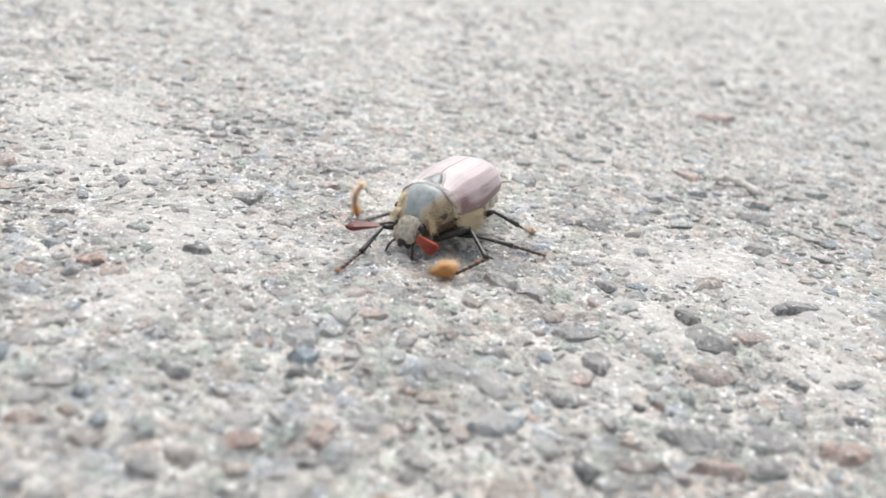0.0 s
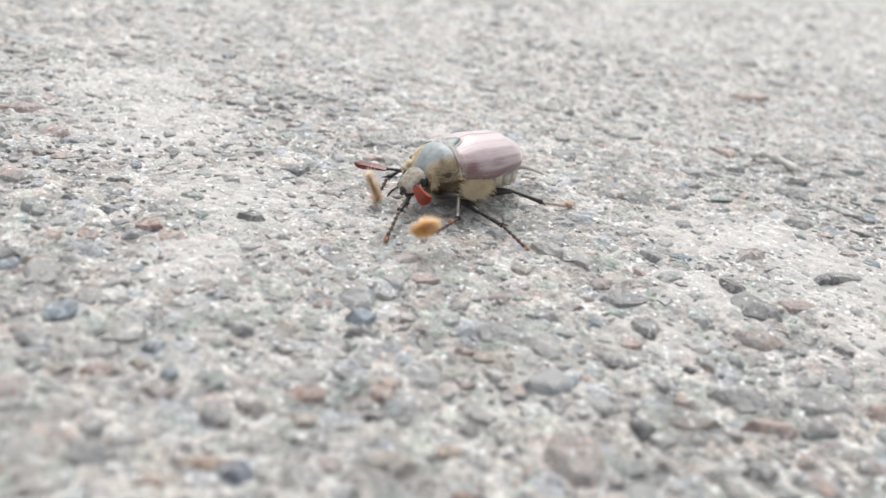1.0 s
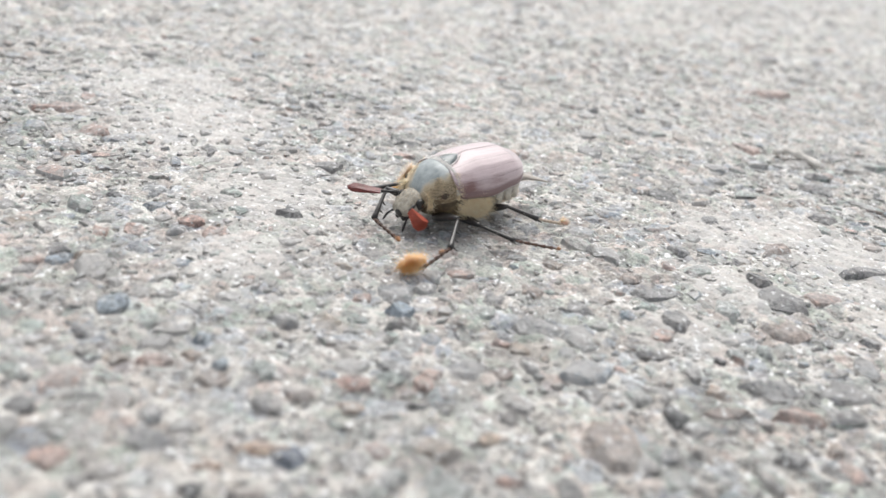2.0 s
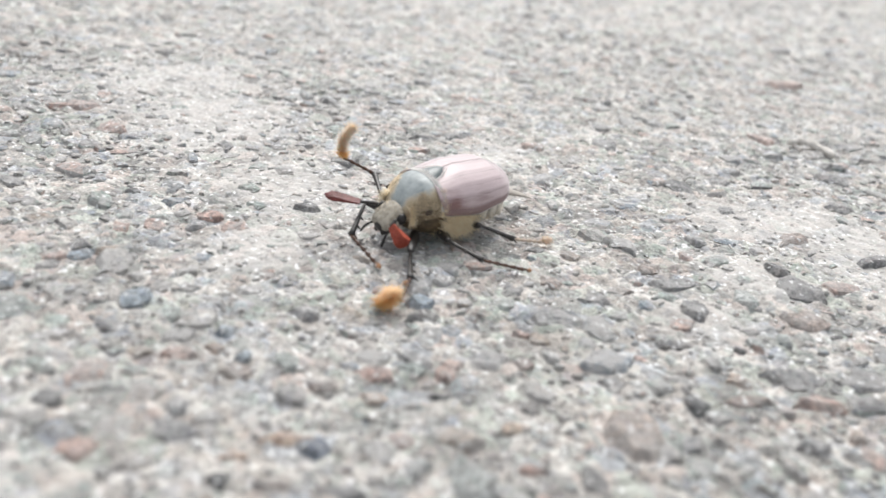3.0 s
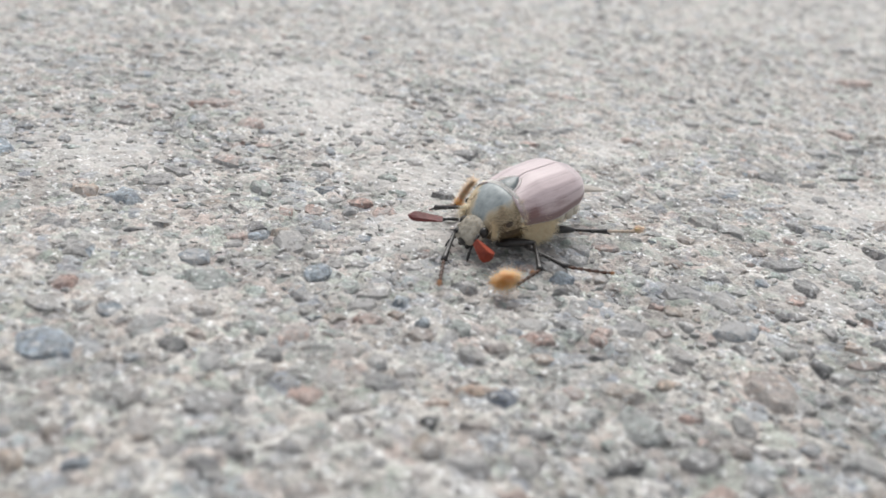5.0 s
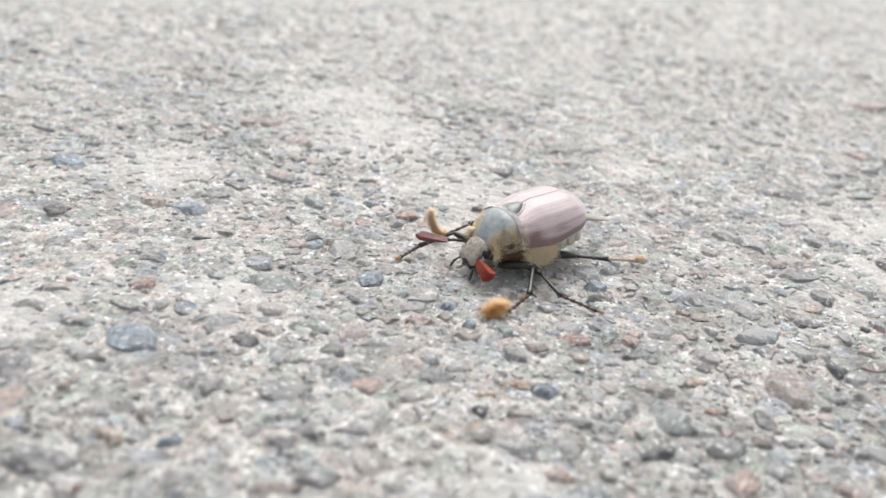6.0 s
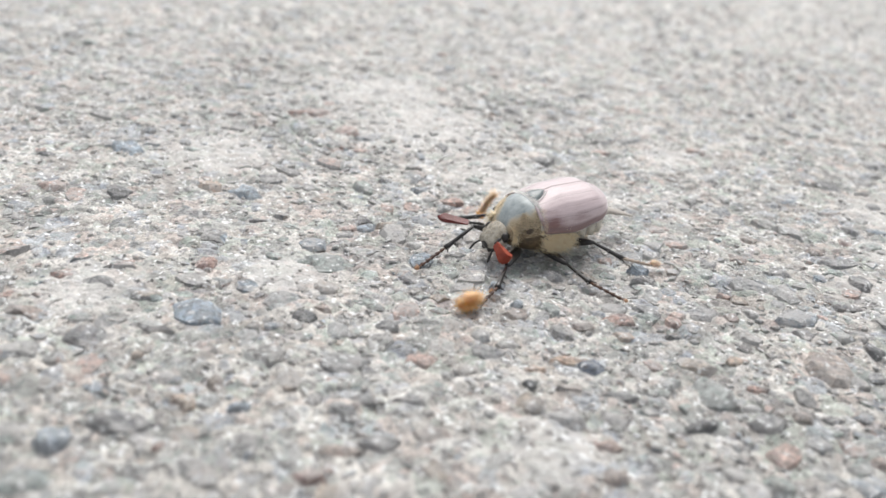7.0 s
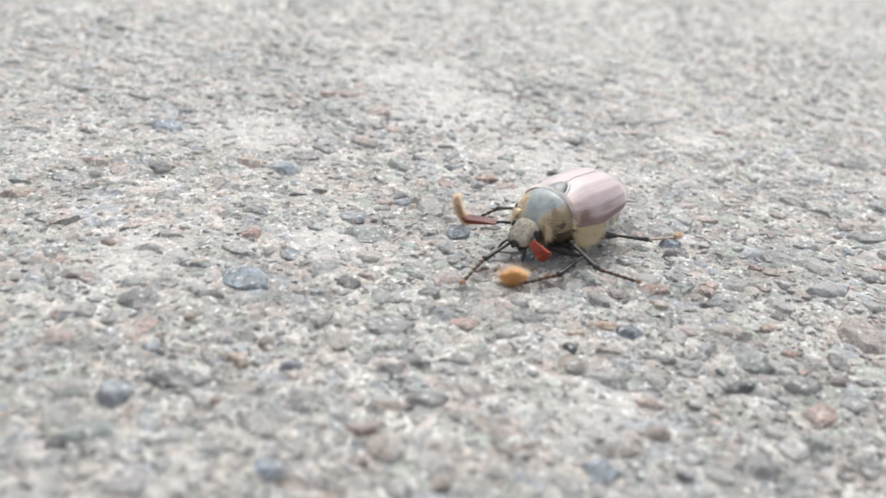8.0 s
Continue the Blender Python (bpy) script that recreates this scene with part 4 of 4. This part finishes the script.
def fluff(parent, centre, size, turn, number, mat, label, core=0.5):
    """A lump of matted fibres with loose ends all round; number also seeds its shape."""
    m = pose(*(c * MM for c in centre), *turn)
    r = random.Random(number)
    shift = Vector((r.uniform(0, 50), r.uniform(0, 50), r.uniform(0, 50)))
    verts, faces = ball(0, 0, 0, core, core, core, n=26)
    lump, roots, ways, lens = [], [], [], []
    for v in verts:
        d = Vector(v).normalized()
        q = core * (1.0 + 0.5 * noise.noise(d * 1.6 + shift) + 0.3 * noise.noise(d * 4.5 + shift) + 0.12 * noise.noise(d * 13 + shift))
        lump.append(tuple(d[k] * q * size[k] * MM for k in range(3)))
    for _ in range(number):
        d = Vector((r.gauss(0, 1), r.gauss(0, 1), r.gauss(0, 1))).normalized()
        q = core * (0.8 + 0.5 * noise.noise(d * 1.6 + shift))
        roots.append(Vector([d[k] * q * size[k] for k in range(3)]) * MM)
        ways.append(d * 0.8 + Vector((r.gauss(0, 0.8), r.gauss(0, 0.8), r.gauss(0.35, 0.8))))
        lens.append(r.uniform(0.15, 0.7) * (1.6 if r.random() < 0.15 else 1.0) * min(size) * MM)
    body = shape("fluff", *placed((lump, faces), m), mat, parent, label)
    fibres = shape("fluff", *placed(hairs(roots, ways, lens, 0.024 * MM), m), mat, parent, "loose fibres of the fluff")
    tagged(fibres, kind="stuff")
    return body


def wisp(parent, base, tall, number, mat, label):
    """A torn petal of down that bends over: bright and matted at its foot, thinner and frayed towards the tip."""
    m = pose(*(c * MM for c in base))
    r = random.Random(number)
    spine = lambda f: Vector((1.1 * math.sin(2.7 * f) - 0.2, -1.5 * f * f + 0.5 * math.sin(3.0 * f), tall * f))
    wide = lambda f: 0.2 + 0.75 * math.sin(math.pi * min(1.0, f * 0.8 + 0.12)) * (1 - 0.55 * f)
    rings = []
    for i in range(25):
        f = 0.62 * i / 24
        c, w = spine(f), wide(f) * (0.15 if i in (0, 24) else 1.0 - 0.8 * (f / 0.62) ** 2)
        rings.append([tuple((c + Vector((w * math.cos(a), 0.3 * w * math.sin(a), 0.1 * math.sin(5 * a + 9 * f))) * (1 + 0.55 * noise.noise(Vector((math.cos(a), math.sin(a), 6 * f)) * 2.1))) * MM)
                      for a in (2 * math.pi * j / 16 for j in range(16))])
    roots, ways, lens = [], [], []
    for _ in range(number):
        f, a = r.random() ** 1.3, r.uniform(0, 6.283)
        w = wide(f) * (1 - 0.7 * f) * r.uniform(0.05, 0.95)
        roots.append((spine(f) + Vector((w * math.cos(a), 0.42 * w * math.sin(a), 0))) * MM)
        ways.append(Vector((math.cos(a) * 0.7 + r.gauss(0, 0.35), math.sin(a) * 0.4 + r.gauss(0, 0.35), 0.8 + r.gauss(0, 0.4))))
        lens.append(r.uniform(0.3, 1.5) * (0.6 + 0.9 * f) * MM)
    body = shape("fluff", *placed(loft(rings), m), mat, parent, label)
    fibres = shape("fluff", *placed(hairs(roots, ways, lens, 0.026 * MM), m), mat, parent, "loose fibres of the fluff")
    tagged(fibres, kind="stuff")
    return body


LEG_PARTS = {}
for name, (root, lf, lt, la, knee_way, fold) in LEGS.items():
    dark = "front" in name
    teeth = [(0.45, 1, 0.7), (0.7, 1, 0.9), (0.95, 1, 1.2)] if dark else [(0.5, 1, 0.6), (0.5, -1, 0.6), (0.97, 1, 1.0), (0.97, -1, 1.0)]
    LEG_PARTS[name] = (shape("femur", *femur_mesh(lf), BLACK_SHELL, beetle, "dark thigh"),
                   shape("tibia", *tibia_mesh(lt, teeth), BLACK_SHELL, beetle, "dark toothed shin"),
                   shape("tarsus", *tarsus_mesh(la), TAN_TARSUS if name == "hind_left" else TARSUS, beetle, "thin pale tan foot" if name == "hind_left" else "thin jointed dark brown foot"))
fluff(LEG_PARTS["front_left"][2], (6.9, -1.4, 0.6), (5.2, 2.4, 2.4), (0, 12, -30), 4200, ORANGE_FLUFF, "bright orange ball of fluff", 0.33)
fluff(LEG_PARTS["front_left"][2], (1.6, -0.3, 0.1), (1.8, 0.8, 0.7), (0, 0, 0), 400, TAWNY_FLUFF, "tawny shreds of fluff at the ankle", 0.26)
wisp(LEG_PARTS["middle_right"][2], (6.3, 0, 0.0), 4.6, 4200, WISP, "upright wisp of pale orange fluff")
fluff(LEG_PARTS["middle_right"][2], (6.2, 0, 0.5), (2.2, 1.6, 1.5), (0, 0, 0), 900, ORANGE_FLUFF, "orange matted foot of the wisp", 0.33)
fluff(LEG_PARTS["hind_left"][2], (6.2, 0, 0.4), (2.6, 1.1, 1.5), (0, 0, 0), 900, PALE_FLUFF, "small pale orange tuft of fluff", 0.32)
fluff(LEG_PARTS["front_right"][2], (7.6, 0, 0.1), (1.1, 0.8, 0.8), (0, 0, 0), 220, RUSTY_FLUFF, "speck of rusty fluff", 0.35)
fluff(LEG_PARTS["middle_left"][2], (6.9, 0, 0.1), (0.8, 0.6, 0.6), (0, 0, 0), 150, RUSTY_FLUFF, "speck of rusty fluff", 0.35)

# ---- how it walks ----
# seconds, place in metres, then roll, pitch and heading in degrees
BODY = [
    (0, -0.00625, 0.14954, 0.00022, 6.0, 4.0, -120.4),
    (0.5, -0.01078, 0.15102, -0.00004, 0.9, -1.2, -129.6),
    (1, -0.01240, 0.14980, 0.00004, 2.0, -3.9, -135.3),
    (1.5, -0.01360, 0.14111, 0.00010, 0.2, -1.6, -134.0),
    (1.7, -0.01505, 0.14026, 0.00013, 0.9, 0.1, -135.8),
    (2.8, -0.02088, 0.13289, 0.00012, -0.2, -2.7, -131.9),
    (3, -0.02165, 0.12876, -0.00029, -4.1, -3.9, -132.1),
    (3.5, -0.02204, 0.12465, -0.00010, 1.6, 1.4, -128.2),
    (4, -0.02220, 0.12493, -0.00002, 2.7, 2.7, -126.4),
    (4.5, -0.02589, 0.11903, -0.00013, 3.2, 2.5, -127.5),
    (4.7, -0.02752, 0.11906, 0.00012, -2.6, 3.3, -129.3),
    (5.8, -0.03133, 0.11149, 0.00003, -0.8, 2.3, -136.9),
    (6, -0.03361, 0.11059, -0.00010, -2.5, 1.8, -133.9),
    (6.5, -0.03471, 0.10724, -0.00003, 1.6, -0.2, -135.5),
    (7, -0.03751, 0.10735, 0.00002, -1.8, -0.5, -136.6),
    (7.5, -0.03824, 0.10078, 0.00005, -0.5, -0.2, -128.8),
    (8, -0.03879, 0.09772, -0.00005, -0.9, -1.4, -124.2),
]
# where each foot is: seconds and place in metres
FEET = {}
FEET["front_right"] = [(0, -0.0207, 0.1287, 0.0009), (0.5, -0.0212, 0.1281, 0.0009), (1, -0.0211, 0.1280, 0.0009), (1.5, -0.0208, 0.1284, 0.0010), (1.7, -0.0238, 0.1246, 0.0010), (2.8, -0.0283, 0.1109, 0.0009), (3, -0.0278, 0.1123, 0.0009), (3.5, -0.0324, 0.1111, 0.0010), (4, -0.0360, 0.1131, 0.0015), (4.3, -0.0378, 0.0972, 0.0009), (4.5, -0.0374, 0.0963, 0.0009), (4.7, -0.0375, 0.0952, 0.0009), (5.8, -0.0436, 0.0968, 0.0009), (6, -0.0526, 0.0999, 0.0020), (6.2, -0.0530, 0.0913, 0.0009), (6.5, -0.0551, 0.0905, 0.0009), (7, -0.0555, 0.0908, 0.0009), (7.5, -0.0538, 0.0907, 0.0010), (7.7, -0.0552, 0.0854, 0.0015), (8, -0.0520, 0.0734, 0.0009)]
FEET["middle_right"] = [(0, -0.0221, 0.1517, 0.0010), (0.5, -0.0250, 0.1422, 0.0010), (1, -0.0253, 0.1423, 0.0010), (1.5, -0.0263, 0.1426, 0.0010), (1.7, -0.0269, 0.1429, 0.0010), (2.8, -0.0314, 0.1403, 0.0010), (2.9, -0.0353, 0.1331, 0.0070), (3, -0.0385, 0.1325, 0.0090), (3.2, -0.0409, 0.1292, 0.0020), (3.5, -0.0389, 0.1238, 0.0010), (4, -0.0385, 0.1248, 0.0010), (4.5, -0.0371, 0.1245, 0.0010), (4.7, -0.0380, 0.1243, 0.0010), (5.8, -0.0484, 0.1137, 0.0010), (6, -0.0480, 0.1130, 0.0010), (6.5, -0.0467, 0.1118, 0.0010), (7, -0.0488, 0.1125, 0.0020), (7.3, -0.0561, 0.0962, 0.0110), (7.5, -0.0555, 0.0973, 0.0010), (8, -0.0551, 0.0973, 0.0010)]
FEET["front_left"] = [(0, -0.0040, 0.1325, 0.0009), (0.5, -0.0054, 0.1286, 0.0009), (0.8, -0.0116, 0.1279, 0.0020), (1, -0.0138, 0.1259, 0.0040), (1.2, -0.0176, 0.1209, 0.0020), (1.5, -0.0196, 0.1156, 0.0009), (1.7, -0.0195, 0.1157, 0.0009), (2.8, -0.0180, 0.1113, 0.0015), (3, -0.0231, 0.1011, 0.0009), (3.5, -0.0254, 0.0987, 0.0009), (4, -0.0260, 0.0980, 0.0009), (4.5, -0.0260, 0.0969, 0.0009), (4.7, -0.0268, 0.0967, 0.0015), (5.8, -0.0334, 0.0900, 0.0009), (6, -0.0339, 0.0889, 0.0009), (6.5, -0.0337, 0.0926, 0.0030), (6.6, -0.0388, 0.0877, 0.0030), (6.8, -0.0443, 0.0819, 0.0008), (7, -0.0446, 0.0788, 0.0009), (7.5, -0.0449, 0.0797, 0.0009), (8, -0.0433, 0.0786, 0.0009)]
FEET["middle_left"] = [(0, 0.0105, 0.1453, 0.0009), (0.5, 0.0032, 0.1290, 0.0009), (1, 0.0015, 0.1303, 0.0009), (1.5, 0.0015, 0.1307, 0.0009), (1.7, 0.0010, 0.1299, 0.0009), (2.8, -0.0063, 0.1173, 0.0009), (3, -0.0063, 0.1176, 0.0009), (3.5, -0.0064, 0.1175, 0.0009), (4, -0.0092, 0.1067, 0.0009), (4.5, -0.0115, 0.1075, 0.0009), (4.7, -0.0126, 0.1071, 0.0009), (5.8, -0.0195, 0.0946, 0.0009), (6, -0.0194, 0.0944, 0.0009), (6.5, -0.0194, 0.0947, 0.0009), (7, -0.0219, 0.0910, 0.0009), (7.5, -0.0249, 0.0842, 0.0009), (8, -0.0255, 0.0861, 0.0009)]
FEET["hind_left"] = [(0, 0.0083, 0.1544, 0.0009), (0.5, 0.0080, 0.1526, 0.0010), (1, 0.0071, 0.1529, 0.0009), (1.5, 0.0030, 0.1420, 0.0009), (1.7, 0.0014, 0.1405, 0.0009), (2.8, -0.0012, 0.1366, 0.0009), (3, -0.0042, 0.1282, 0.0009), (3.5, -0.0041, 0.1256, 0.0009), (4, -0.0043, 0.1254, 0.0009), (4.5, -0.0071, 0.1227, 0.0009), (4.7, -0.0076, 0.1246, 0.0009), (5.8, -0.0110, 0.1178, 0.0009), (6, -0.0129, 0.1163, 0.0009), (6.5, -0.0182, 0.1053, 0.0009), (7, -0.0179, 0.1062, 0.0009), (7.5, -0.0189, 0.1067, 0.0009), (8, -0.0194, 0.1061, 0.0009)]


# the front left knee is held high at first and low towards the end
LOW_KNEE = [(0, 8.0, 8.0, 4.2), (6.2, 8.0, 8.0, 4.4), (7.0, 9.0, 8.5, 3.0), (8.0, 10.5, 7.5, 2.2)]


def glide(rows, t):
    """Smooth value between rows that start with their time."""
    ts = [r[0] for r in rows]
    if t <= ts[0]:
        return np.array(rows[0][1:])
    if t >= ts[-1]:
        return np.array(rows[-1][1:])
    i = max(k for k in range(len(ts)) if ts[k] <= t + 1e-9)
    i = min(i, len(ts) - 2)
    p, q = np.array(rows[i][1:]), np.array(rows[i + 1][1:])
    h = ts[i + 1] - ts[i]
    slope = lambda k: (np.array(rows[k + 1][1:]) - np.array(rows[k - 1][1:])) / (ts[k + 1] - ts[k - 1]) if 0 < k < len(ts) - 1 else (q - p) / h
    a, b, f = slope(i), slope(i + 1), (t - ts[i]) / h
    return (2 * f**3 - 3 * f**2 + 1) * p + (f**3 - 2 * f**2 + f) * h * a + (3 * f**2 - 2 * f**3) * q + (f**3 - f**2) * h * b


def body_at(t):
    x, y, z, roll, pitch, yaw = glide(BODY, t)
    return Matrix.Translation((x, y, z)) @ pose(0, 0, 0, 0, 0, yaw) @ pose(0, 0, 0, 0, pitch, 0) @ pose(0, 0, 0, roll, 0, 0)


def foot_at(name, t):
    rows = FEET[name]
    for (a, *p), (b, *q) in zip(rows, rows[1:]):
        if a <= t <= b + 1e-9:
            f = (t - a) / (b - a)
            p, q = Vector(p), Vector(q)
            far = (q - p).length
            if far > 3.0 * MM:
                f = min(max((f - 0.15) / 0.7, 0), 1)
                f = f * f * (3 - 2 * f)
                return p.lerp(q, f) + Vector((0, 0, min(0.3 * far, 3 * MM) * math.sin(math.pi * f)))
            return p.lerp(q, f)
    return Vector(rows[-1][1:])


def leg_poses(name, foot, t):
    """Femur, tibia and tarsus in the beetle's space for a foot in the same space."""
    root, lf, lt, la, knee_way, fold = LEGS[name]
    if name == "front_left":
        knee_way = glide(LOW_KNEE, t)
    c, lf, lt, la = Vector(root) * MM, lf * MM, lt * MM, la * MM
    up = Vector((0, 0, 1))
    want, straight = (Vector(knee_way) * MM - c).normalized(), (foot - c).normalized()
    # the thigh turns from its usual way towards the foot, or folds away from it, as the foot's distance asks
    reach, share = lt + la, 0.0
    knee = c + want * lf
    far = (foot - knee).length
    while far > 0.985 * reach and share < 1.0:
        share += 0.02
        knee = c + want.lerp(straight, share).normalized() * lf
        far = (foot - knee).length
    slack = 0.90 if name == "front_right" else 0.962
    while far < slack * reach and share > -1.2:
        share -= 0.02
        knee = c + (want - share * (Vector(fold) - straight * 0.5)).normalized() * lf
        far = (foot - knee).length
    u = (foot - knee).normalized()
    d = min(max(far, abs(lt - la) + 0.6 * MM), 0.992 * (lt + la))
    a = (lt * lt - la * la + d * d) / (2 * d)
    h = math.sqrt(max(lt * lt - a * a, 0))
    middle = knee + u * a
    down = -(up - u * u.z)
    steep = down.length
    down = down.normalized() if steep > 1e-3 else Vector((0, 0, -1))
    side = down.cross(u).normalized()
    if side.y * root[1] < 0:
        side = -side
    # the ankle sags below the line from knee to foot, but not into the ground
    sag = (middle.z - 1.7 * MM) / max(h * max(steep, 0.05), 1e-6)
    sag = min(max(sag, -1.0), 0.9 if name == "front_right" else 0.1)
    ankle = middle + h * (down * sag + side * math.sqrt(1 - sag * sag))
    return along(c, knee, up), along(knee, ankle, up), along(ankle, foot, up)


def motions():
    times = [round(0.1 * k, 1) for k in range(81)]
    # the hind right foot, mostly hidden, steps in turn with the others
    steps = []
    for k in range(10):
        t = -0.3 + 0.95 * k
        at = body_at(min(max(t + 0.5, 0), 8)) @ Vector((-14.5 * MM, -11.5 * MM, 0))
        steps += [(t, at.x, at.y, 0.9 * MM), (t + 0.6, at.x, at.y, 0.9 * MM)]
    FEET["hind_right"] = steps
    bodies = [(t, body_at(t)) for t in times]
    walk(beetle, bodies)
    for name, parts in LEG_PARTS.items():
        rows = [leg_poses(name, m.inverted() @ foot_at(name, t), t) for t, m in bodies]
        for k, ob in enumerate(parts):
            walk(ob, [(t, r[k]) for t, r in zip(times, rows)])


motions()
